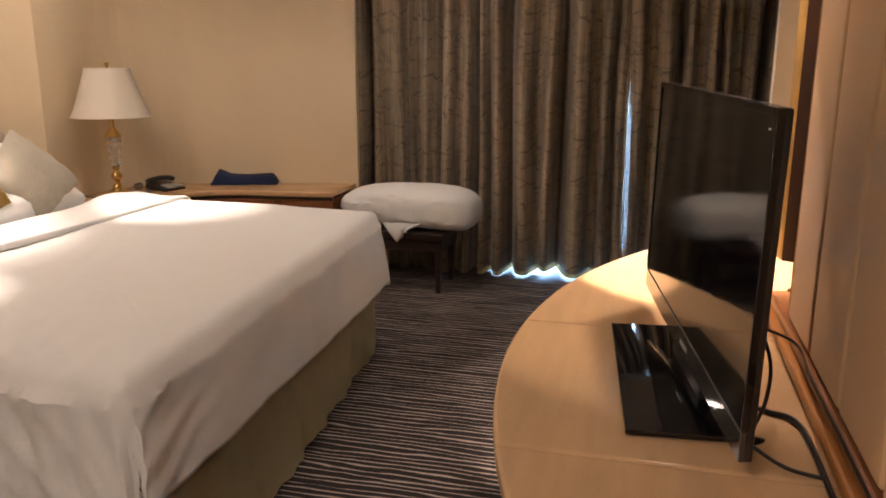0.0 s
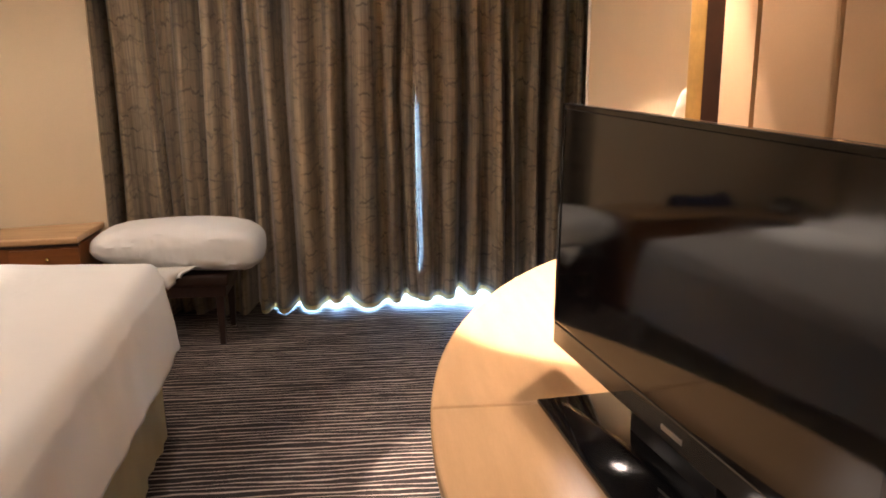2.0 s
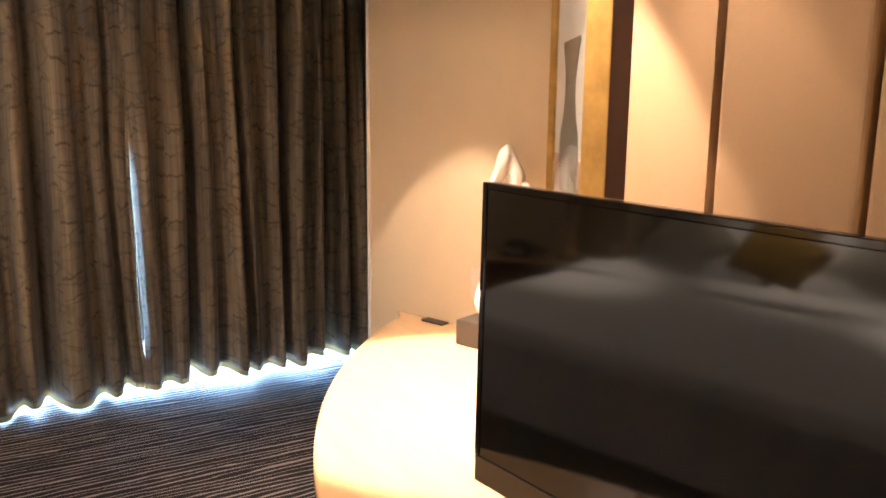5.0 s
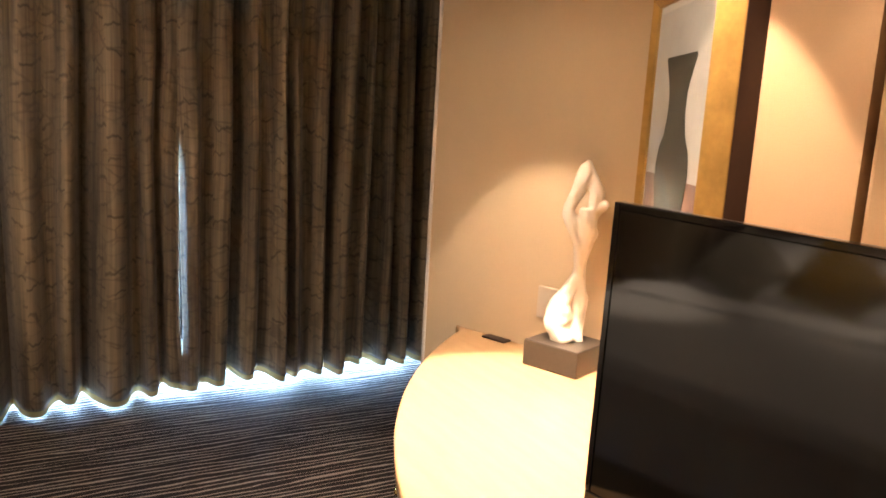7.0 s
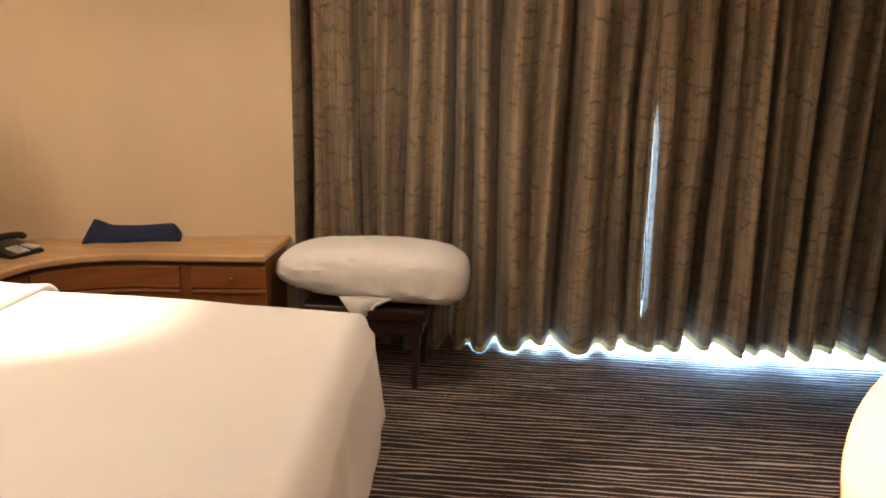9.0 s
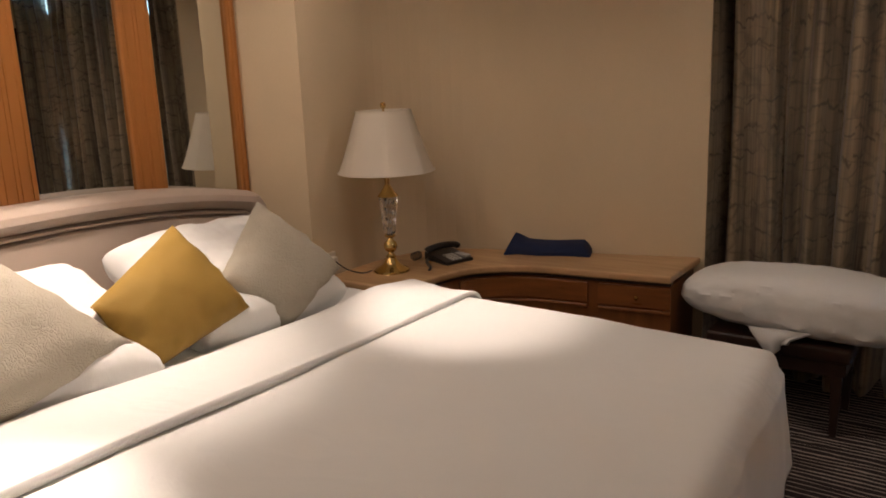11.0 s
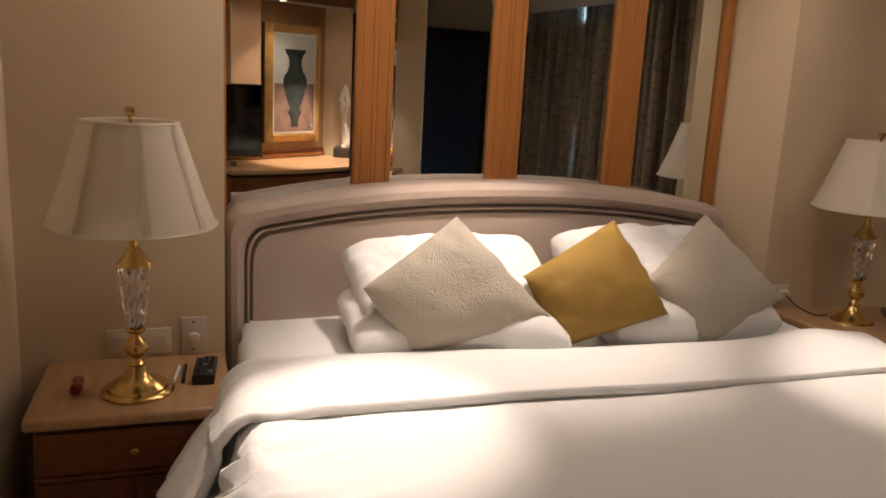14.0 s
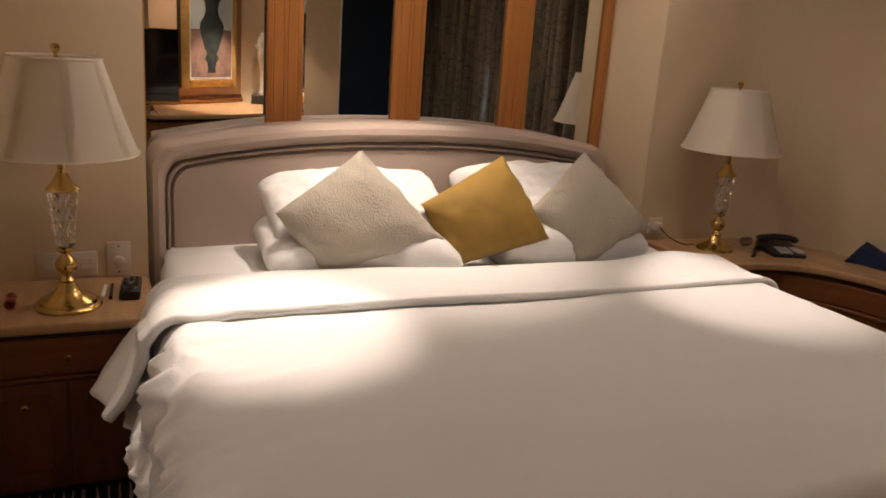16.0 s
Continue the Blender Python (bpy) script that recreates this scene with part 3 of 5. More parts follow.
def valance(p0, p1, z0, z1, splay=0.0):
    bm = bmesh.new()
    p0, p1 = Vector(p0), Vector(p1)
    n = max(8, int((p1 - p0).length / 0.02))
    d = (p1 - p0).normalized()
    nrm = Vector((d.y, -d.x))
    lo, hi = [], []
    for i in range(n + 1):
        s = (p1 - p0).length * i / n
        q = p0 + d * s
        w = 0.010 * math.sin(s * 17 + math.sin(s * 5)) + 0.005 * math.sin(s * 47)
        a, b = q + nrm * (w + 0.012 + splay * (1 - i / n)), q + nrm * 0.2 * w
        lo.append(bm.verts.new((a.x, a.y, z0)))
        hi.append(bm.verts.new((b.x, b.y, z1)))
    for i in range(n):
        bm.faces.new((lo[i], lo[i + 1], hi[i + 1], hi[i]))
    bmesh.ops.solidify(bm, geom=bm.faces[:], thickness=0.004)
    return bedwards(bm)


part("valance", valance((FOOT - 0.02, -HW), (FOOT - 0.02, HW), 0.012, 0.44, 0.075), "valance", bed, "pale green pleated fabric valance", True)
part("valance", valance((-0.05, -HW), (FOOT - 0.02, -HW), 0.012, 0.44), "valance", bed, "pale green pleated fabric valance", True)
part("valance", valance((FOOT - 0.02, HW), (-0.05, HW), 0.012, 0.44), "valance", bed, "pale green pleated fabric valance", True)


def fold_over(a, edge, r, flare):
    """Cloth laid along a line to an edge and over it: place along, drop."""
    s = abs(a)
    if s <= edge - r:
        return a, 0.0
    t = s - (edge - r)
    arc_len = r * math.pi / 2
    if t < arc_len:
        return math.copysign(edge - r + r * math.sin(t / r), a), r * (1 - math.cos(t / r))
    h = t - arc_len
    return math.copysign(edge + flare * h, a), r + h


def cloth(x0, x1, y0, y1, nx, ny, top, edge_x, edge_y, r, flare, wrinkle, hem, short=0.0, splay=0.0):
    bm = bmesh.new()
    grid = []
    for i in range(nx + 1):
        row = []
        for j in range(ny + 1):
            a, b = x0 + (x1 - x0) * i / nx, y0 + (y1 - y0) * j / ny
            a2 = a + hem(a, b)
            head_end = max(0.0, min(1.0, (1.45 - a) / 0.6))
            if b < -edge_y:
                b = -edge_y + (b + edge_y) * (1 - short * head_end)
            x, dx = fold_over(a2, edge_x, r, flare)
            y, dy = fold_over(b, edge_y, r, flare + (splay * max(0.0, min(1.0, (1.05 - a) / 0.4)) if b < 0 else 0.0))
            z = top - max(dx, dy) - 0.12 * min(dx, dy)
            if dx > 0 and dy > 0:
                cx, cy = edge_x - 0.10, math.copysign(edge_y - 0.10, y)
                v = Vector((x - cx, y - cy))
                lim = 0.10 + 0.20 * max(0, max(dx, dy) - r) * 0.8
                if v.length > lim:
                    v *= (lim + 0.25 * (v.length - lim)) / v.length
                x, y = cx + v.x, cy + v.y
            p = Vector((x, y, z))
            k = wrinkle(a, b)
            side = 1.0 if max(dx, dy) > r * 0.6 else 0.0
            if side:
                o = Vector((1 if dx >= dy else 0, math.copysign(1, y) if dy > dx else 0, 0))
                p += o * k * 1.6
                p.z += k * 0.3
            else:
                p.z += k
            row.append(bm.verts.new(p))
        grid.append(row)
    for i in range(nx):
        for j in range(ny):
            bm.faces.new((grid[i][j], grid[i + 1][j], grid[i + 1][j + 1], grid[i][j + 1]))
    return bedwards(bm)


def duvet_wrinkle(a, b):
    n1 = noise.noise((a * 1.7, b * 1.7, 3.0)) * 0.010 + noise.noise((a * 6, b * 4, 5.0)) * 0.003
    left = max(0.0, min(1.0, (-b - 0.68) / 0.35))
    head = max(0.0, 1.0 - max(0.0, a - 0.7) / 1.6)
    n2 = noise.noise((a * 15 + b * 7, b * 3.5 - a * 3, 7.0)) * (0.002 + 0.034 * left * (0.35 + head))
    n3 = noise.noise((a * 34 + b * 12, b * 8, 1.0)) * 0.007 * left * (0.3 + head)
    foot = max(0.0, min(1.0, (a - 1.95) / 0.15))
    n4 = noise.noise((a * 2.0, b * 6.0, 2.0)) * 0.009 * foot
    n5 = noise.noise((a * 52 + b * 20, b * 16 - a * 10, 8.0)) * 0.003 * left * head
    far = 0.016 * max(0.0, min(1.0, b / 0.9))
    crease = (1 - abs(noise.noise((a * 7 + b * 6, b * 2.2 - a * 1.6, 4.0)))) ** 5
    crease2 = (1 - abs(noise.noise((a * 13 - b * 9, b * 4 + a * 3, 6.0)))) ** 6
    drape = max(0.0, min(1.0, (-b - 0.98) / 0.12))
    return n1 + 0.6 * n2 + 0.7 * n3 + n4 + n5 + far + drape * (0.032 * crease + 0.017 * crease2) * head * max(0.0, min(1.0, (a - 0.80) / 0.18))


def puff(ob, thickness):
    md = ob.modifiers.new("thickness", "SOLIDIFY")
    md.thickness, md.offset = thickness, -1.0
    return ob


duvet = thing("duvet", (1.3, -0.235, 0.64), "smooth white cotton duvet with the top edge turned back", "duvet")
puff(part("cover", cloth(0.62, FOOT + 0.34, -HW - 0.50, HW + 0.30, 140, 190, 0.708, FOOT + 0.03, HW + 0.03, 0.075, 0.10, duvet_wrinkle,
                    lambda a, b: -0.03 * max(0.0, (a - 1.9) / 0.47) * max(0.0, -b) / HW, 0.38, 0.42), "linen", duvet, "white cotton duvet hanging over the bed sides", True), 0.022)


def band_wrinkle(a, b):
    left = max(0.0, min(1.0, (-b - 0.78) / 0.25))
    lump = 0.035 * math.exp(-((b - 0.80) / 0.16) ** 2) * math.exp(-((a - 0.58) / 0.16) ** 2)
    edge = -0.035 * max(0.0, (0.50 - a) / 0.10) if a < 0.50 else 0.0
    return noise.noise((a * 5, b * 2.0, 5.0)) * 0.010 + lump + edge + noise.noise((a * 10 + b * 5, b * 4, 9.0)) * 0.022 * left + noise.noise((a * 24 + b * 9, b * 7, 4.0)) * 0.006 * left + noise.noise((a * 30, b * 4, 2.0)) * 0.002


puff(part("turned_back_band", cloth(0.40, 0.83, -HW - 0.42, HW + 0.16, 48, 180, 0.735, FOOT, HW + 0.088, 0.11, 0.46, band_wrinkle,
                               lambda a, b: 0.02 * math.sin(b * 2.2), 0.30, 0.26), "linen", duvet, "turned-back white duvet edge", True), 0.026)

puff(part("fitted_sheet", cloth(-0.14, 1.0, -HW - 0.33, HW + 0.2, 40, 120, 0.662, FOOT + 0.5, HW + 0.02, 0.05, 0.10,
                           lambda a, b: 0.004 * noise.noise((a * 16, b * 2.2, 2.0)) + 0.004 * noise.noise((a * 4, b * 4, 6.0)) + 0.010 * noise.noise((a * 11, b * 6, 6.0)) * max(0.0, min(1.0, (-b - 1.0) / 0.1)),
                           lambda a, b: 0.0), "linen", bed, "white cotton sheet tucked over the mattress", True), 0.012)

# upholstered headboard: nested outlines with a rolled rim and two piping grooves
HB0, HB1 = -1.325, 0.785


def hb_top(y):
    u = (y - (HB0 + HB1) / 2) / ((HB1 - HB0) / 2)
    return 1.165 - 0.105 * abs(u) ** 2.3


def hb_outline(inset):
    pts = []
    inset *= 0.64
    drop = inset * 1.25  # the rim is wider along the top than down the sides
    y0, y1 = HB0 + inset, HB1 - inset
    c = 0.075
    n = 48
    pts.append((y0, 0.30))
    zc = hb_top(HB0) - drop - c
    pts.append((y0, zc))
    for k in range(1, 6):
        a = math.pi / 2 * k / 6
        pts.append((y0 + c * (1 - math.cos(a)), zc + c * math.sin(a) + (hb_top(y0 + c) - hb_top(HB0)) * math.sin(a)))
    for k in range(n + 1):
        y = y0 + c + (y1 - y0 - 2 * c) * k / n
        pts.append((y, hb_top(y) - drop))
    for k in range(5, 0, -1):
        a = math.pi / 2 * k / 6
        pts.append((y1 - c * (1 - math.cos(a)), zc + c * math.sin(a) + (hb_top(y1 - c) - hb_top(HB1)) * math.sin(a)))
    pts.append((y1, zc))
    pts.append((y1, 0.30))
    return pts


def hb_shell(section, close):
    bm = bmesh.new()
    loops = []
    for inset, x in section:
        loops.append([bm.verts.new((x - 0.028 * (y + 0.235), y, z)) for y, z in hb_outline(inset)])
    for a, b in zip(loops, loops[1:]):
        for i in range(len(a) - 1):
            bm.faces.new((a[i], a[i + 1], b[i + 1], b[i]))
    if close:
        bm.faces.new(loops[-1])
    return bm


headboard = thing("headboard", (-0.22, -0.235, 0.3), "arched taupe leather headboard with a padded rim", "headboard")
part("rim", hb_shell([(0.02, -0.36), (0.004, -0.34), (0.0, -0.26), (0.008, -0.205), (0.03, -0.172), (0.06, -0.165), (0.09, -0.178), (0.104, -0.200), (0.108, -0.24)], False), "headboard", headboard, "padded leather rim", True)
part("bead", hb_shell([(0.109, -0.24), (0.111, -0.205), (0.118, -0.190), (0.126, -0.190), (0.133, -0.205), (0.135, -0.24)], False), "headboard", headboard, "thin leather bead", True)
part("centre_pad", hb_shell([(0.136, -0.24), (0.139, -0.21), (0.15, -0.195), (0.20, -0.188), (0.30, -0.184)], True), "headboard", headboard, "flat leather centre", True)
part("piping", hb_shell([(0.1065, -0.238), (0.1065, -0.212), (0.1105, -0.212), (0.1105, -0.238)], False), "piping", headboard)
part("piping", hb_shell([(0.1335, -0.238), (0.1335, -0.212), (0.1375, -0.212), (0.1375, -0.238)], False), "piping", headboard)


# ---- pillows and cushions ----
def pillow_mesh(w, h, thick, seed, corner=0.08, n=26, droop=0.0, creases=1.0, plump=2.6, blunt=0.0):
    bm = bmesh.new()
    sheets = []
    for sgn in (1, -1):
        g = []
        for i in range(n + 1):
            row = []
            for j in range(n + 1):
                u, v = 2 * i / n - 1, 2 * j / n - 1
                rnd = 1 - blunt * abs(u * v) ** 4
                pin = rnd - corner * (1 - abs(v) ** 2.5) * abs(u) ** 3
                pin2 = rnd - corner * (1 - abs(u) ** 2.5) * abs(v) ** 3
                e = max(0.0, (1 - abs(u) ** plump)) ** 0.5 * max(0.0, (1 - abs(v) ** plump)) ** 0.5
                q = noise.noise((u * 2.2 + seed, v * 2.2, sgn * 1.5)) * 0.14 * min(1.0, 0.2 + 2 * creases) + noise.noise((u * 5 + seed, v * 5 + 3, sgn)) * 0.10 * creases + noise.noise((u * 11 + seed, v * 4 + 3, sgn)) * 0.06 * creases + noise.noise((u * 17 + seed, v * 13 + 3, sgn)) * 0.012 * creases
                z = sgn * thick / 2 * e * (1 + q)
                rim = 0.02 * noise.noise((u * 4 + seed, v * 4, 0.3)) * (1 - e)
                row.append(bm.verts.new((u * w / 2 * pin, v * h / 2 * pin2, z + rim - droop * (1 - e))))
            g.append(row)
        sheets.append(g)
    for s, g in enumerate(sheets):
        for i in range(n):
            for j in range(n):
                q = (g[i][j], g[i + 1][j], g[i + 1][j + 1], g[i][j + 1])
                bm.faces.new(q if s == 0 else q[::-1])
    bmesh.ops.remove_doubles(bm, verts=bm.verts[:], dist=0.0006)
    return bm


def set_by(bm, centre, right, up):
    """Turn a cushion so that its local x runs to right and y to up."""
    r = Vector(right).normalized()
    u = Vector(up)
    u = (u - r * u.dot(r)).normalized()
    f = r.cross(u)
    m = Matrix(((r.x, u.x, f.x, centre[0]), (r.y, u.y, f.y, centre[1]), (r.z, u.z, f.z, centre[2]), (0, 0, 0, 1)))
    bmesh.ops.transform(bm, matrix=m, verts=bm.verts[:])
    return bm


PILLOWS = "white pillows"
for c, r, u, w, h, th, sd in (
        ((0.22, -0.62, 0.752), (0.06, 1, 0.0), (-0.9, 0.0, 0.08), 0.76, 0.50, 0.20, 1.0),
        ((0.115, -0.585, 0.868), (0.0, 1, 0.04), (-0.80, 0.0, 0.28), 0.75, 0.46, 0.20, 4.0),
        ((0.17, 0.26, 0.755), (-0.03, 1, 0.0), (-0.9, 0.0, 0.10), 0.76, 0.50, 0.22, 9.0),
        ((0.095, 0.24, 0.855), (-0.03, 1, 0.0), (-0.72, 0.0, 0.42), 0.77, 0.48, 0.24, 14.0)):
    part("pillow", set_by(pillow_mesh(w, h, th, sd, 0.075, n=60, creases=1.1, plump=3.9, blunt=0.09), c, r, u), "linen", None, "plump white cotton pillow propped on the headboard", True, "pillow", group=PILLOWS)


def cushion(name, top, left, bottom, right, th, seed, material, label):
    """A square cushion stood on one corner: its four corners, then its thickness."""
    T, L, B, R = (Vector(p) for p in (top, left, bottom, right))
    f = (R - L).cross(T - B).normalized()
    bm = pillow_mesh(2, 2, th, seed, 0.02, n=40, creases=0.16, plump=2.5)
    for v in bm.verts:
        u, w = v.co.x * 0.5 + 0.5, v.co.y * 0.5 + 0.5
        v.co = (L * (1 - u) + T * u) * w + (B * (1 - u) + R * u) * (1 - w) + f * v.co.z
    return part(name, bm, material, None, label, True, "cushion", group="scatter cushions")


cushion("scatter_cushion", (0.222, -0.616, 1.108), (0.333, -0.950, 0.905), (0.445, -0.807, 0.706), (0.395, -0.325, 0.790), 0.19, 2.0, "crinkle", "crinkled pale grey square cushion leaning on pillows")
cushion("scatter_cushion", (0.224, -0.033, 1.095), (0.318, -0.412, 0.923), (0.431, -0.299, 0.712), (0.392, 0.113, 0.790), 0.165, 5.0, "gold_fabric", "plain mustard square cushion leaning on pillows")
cushion("scatter_cushion", (0.187, 0.367, 1.106), (0.305, 0.060, 0.885), (0.40, 0.27, 0.665), (0.334, 0.642, 0.809), 0.18, 8.0, "crinkle", "crinkled pale grey square cushion beside the mustard one")


# ---- nightstand ----
NS0, NS1, NST = -1.875, -1.335, 0.61
stand = thing("nightstand", (0.22, -1.6, 0), "cherry wood nightstand with a pale top and brass knobs", "nightstand")
part("body", box(0.0, NS0 + 0.02, 0.03, 0.415, NS1 - 0.02, 0.572, 0.004), "cherry", stand)
part("tabletop", box(0.0, NS0, 0.574, 0.462, NS1, NST, 0.012, 3), "maple2", stand, "pale polished wood top", True)
part("top_bead", box(0.0, NS0 + 0.012, 0.558, 0.438, NS1 - 0.012, 0.574, 0.005), "darkwood", stand)


def knob(x, y, z, parent):
    bm = lathe([(0.004, 0.0), (0.004, 0.010), (0.010, 0.014), (0.011, 0.019), (0.006, 0.024)], 12)
    bmesh.ops.transform(bm, matrix=Matrix.Translation((x, y, z)) @ Matrix.Rotation(radians(90), 4, "Y"), verts=bm.verts[:])
    return part("knob", bm, "brass", parent, "small brass knob", True)


drawer = part("drawer", box(0.40, NS0 + 0.03, 0.43, 0.428, NS1 - 0.03, 0.552, 0.005), "cherry_h", stand)
knob(0.428, -1.6, 0.49, drawer)
part("rail", box(0.40, NS0 + 0.02, 0.412, 0.432, NS1 - 0.02, 0.424, 0.003), "cherry", stand)
for y0, y1, ky in ((NS0 + 0.03, -1.608, -1.655), (-1.600, NS1 - 0.03, -1.545)):
    dr = part("cabinet_door", box(0.40, y0, 0.05, 0.426, y1, 0.406, 0.004), "cherry", stand)
    for a, b, c, d in ((y0 + 0.045, 0.10, y1 - 0.045, 0.108), (y0 + 0.045, 0.352, y1 - 0.045, 0.36), (y0 + 0.045, 0.108, y0 + 0.053, 0.352), (y1 - 0.053, 0.108, y1 - 0.045, 0.352)):
        part("moulding", box(0.424, a, b, 0.432, c, d, 0.002), "cherry", dr)
    knob(0.427, (y0 + y1) / 2, 0.335, dr)
part("plinth", box(0.02, NS0 + 0.03, 0, 0.39, NS1 - 0.03, 0.03), "darkwood", stand)


# ---- table lamps ----
def table_lamp(x, y, z):
    la = thing("table_lamp", (x, y, z), "brass and cut-crystal table lamp with a pleated white shade, off", "table lamp", "bedside lamps")
    at = (x, y, z)
    part("base", lathe([(0.098, 0.0), (0.100, 0.006), (0.096, 0.012), (0.086, 0.016), (0.084, 0.024), (0.070, 0.032), (0.045, 0.046), (0.030, 0.066), (0.022, 0.082), (0.026, 0.088), (0.018, 0.094), (0.013, 0.105)], 40, at), "brass", la, "stepped brass foot", True)
    part("ball", lathe([(0.012, 0.105), (0.022, 0.112), (0.031, 0.126), (0.033, 0.140), (0.028, 0.154), (0.016, 0.166), (0.012, 0.175), (0.024, 0.182), (0.027, 0.190), (0.020, 0.196)], 32, at), "brass", la, smooth=True)
    part("crystal_column", lathe([(0.020, 0.197)] + [(0.026 + 0.0165 * q / 7, 0.203 + 0.165 * q / 7) for q in range(8)] + [(0.036, 0.374)], 16, at, ripple=0.075), "crystal", la, "cut crystal column")
    part("inner_rod", lathe([(0.003, 0.19), (0.003, 0.38)], 10, at), "steel", la)
    part("cap", lathe([(0.043, 0.374), (0.050, 0.378), (0.046, 0.384), (0.034, 0.396), (0.026, 0.410), (0.020, 0.418), (0.016, 0.430), (0.012, 0.432), (0.012, 0.48), (0.008, 0.52), (0.004, 0.78)], 32, at), "brass", la, smooth=True)
    # eight-sided bell shade, open above and below
    bm = bmesh.new()
    prof = [(0.226, 0.496), (0.222, 0.500), (0.201, 0.552), (0.177, 0.621), (0.154, 0.690), (0.131, 0.762), (0.126, 0.776)]
    n = 8

    def ring(k, r, zz, grow=0.0):
        out = []
        for i in range(n * 4):
            a = 2 * math.pi * (i / (n * 4)) + 0.2
            ph = (i % 4) / 4
            rr = r * (1 - 0.014 * math.sin(math.pi * ph)) + grow
            out.append(bm.verts.new((x + rr * math.cos(a), y + rr * math.sin(a), z + zz)))
        return out

    rings = [ring(k, r, zz) for k, (r, zz) in enumerate(prof)]
    for a, b in zip(rings, rings[1:]):
        for i in range(n * 4):
            bm.faces.new((a[i], a[(i + 1) % (n * 4)], b[(i + 1) % (n * 4)], b[i]))
    bmesh.ops.recalc_face_normals(bm, faces=bm.faces[:])
    bmesh.ops.solidify(bm, geom=bm.faces[:], thickness=0.004)
    shade = part("shade", bm, "shade", la, "white eight-sided fabric shade", True)
    for i in range(n):
        a = 2 * math.pi * (i / n) + 0.2
        d = Vector((math.cos(a), math.sin(a)))
        t = Vector((-d.y, d.x))
        rb = bmesh.new()
        L, R = [], []
        for r, zz in prof:
            for side, lst in ((-1, L), (1, R)):
                q = d * (r + 0.0022) + t * side * (0.008 + 0.05 * (r - 0.13))
                lst.append(rb.verts.new((x + q.x, y + q.y, z + zz)))
        for k in range(len(prof) - 1):
            rb.faces.new((L[k], R[k], R[k + 1], L[k + 1]))
        bmesh.ops.solidify(rb, geom=rb.faces[:], thickness=0.0012)
        part("rib_tape", rb, "shade", shade)
    for r, zz in ((0.2265, 0.496), (0.1275, 0.774)):
        pts = []
        for i in range(n * 4 + 1):
            a = 2 * math.pi * (i / (n * 4)) + 0.2
            rr = r * (1 - 0.014 * math.sin(math.pi * (i % 4) / 4))
            pts.append((x + rr * math.cos(a), y + rr * math.sin(a), z + zz))
        part("trim_band", tube(pts, 0.004, 6), "shade", shade, smooth=True)
    part("finial", lathe([(0.005, 0.772), (0.005, 0.784), (0.011, 0.790), (0.0135, 0.800), (0.011, 0.810), (0.005, 0.813)], 16, at), "brass", la, "brass ball finial", True)
    return la


lamp = table_lamp(0.305, -1.595, NST)
copy_thing(lamp, Matrix.Translation((0.105, 1.24, 0.615)) @ Matrix.Rotation(radians(28), 4, "Z"))


# ---- corner console ----
CC = 0.63
cc_front = smooth_line([(0.33, 0.99), (0.36, 1.19), (0.40, 1.40), (0.52, 1.54), (0.70, 1.62), (0.98, 1.655), (1.31, 1.70)], 6)
cc_back = [(1.31, 2.125), (0.45, 1.90)] + plan_arc(0.385, 1.376, 0.485, 108, 178, 8) + [(-0.105, 1.34), (-0.105, 0.99)]
console = thing("corner_console", (0.5, 1.7, 0), "curved corner console in cherry wood with a pale top", "console table")
part("tabletop", prism([tuple(p) for p in cc_front] + cc_back, CC - 0.035, CC, 0.010, 3), "maple2", console, "pale polished curved top")
cc_in = offset_line([tuple(p) for p in cc_front], 0.025)
part("body", prism(cc_in + [(1.285, 2.11), (0.45, 1.885)] + plan_arc(0.385, 1.376, 0.47, 108, 178, 8) + [(-0.09, 1.34), (-0.09, 0.99)], 0.03, CC - 0.05), "cherry", console)
bead = offset_line([tuple(p) for p in cc_front], 0.012)
part("top_bead", prism(bead + offset_line(bead, 0.05)[::-1], CC - 0.05, CC - 0.035, 0.004), "darkwood", console)


def front_piece(i0, i1, d0, d1, z0, z1, bevel=0.004):
    seg = [tuple(p) for p in cc_front][i0:i1 + 1]
    return prism(offset_line(seg, d0) + offset_line(seg, d1)[::-1], z0, z1, bevel, 1)


for i0, i1 in ((12, 29), (30, 36)):
    dr = part("drawer", front_piece(i0, i1, 0.014, 0.03, 0.47, 0.57), "cherry_h", console)
    part("moulding", front_piece(i0, i1, 0.008, 0.03, 0.448, 0.462, 0.003), "cherry", console)
knob_at = Vector(cc_front[33])
kb = lathe([(0.004, 0.0), (0.004, 0.012), (0.010, 0.016), (0.010, 0.021), (0.005, 0.025)], 12)
bmesh.ops.transform(kb, matrix=Matrix.Translation((knob_at.x, knob_at.y + 0.014, 0.52)) @ Matrix.Rotation(radians(90), 4, "X"), verts=kb.verts[:])
part("knob", kb, "brass", console, "small brass knob", True)

# navy folded felt on the console
fd = Vector((0.955, 0.297)).normalized()


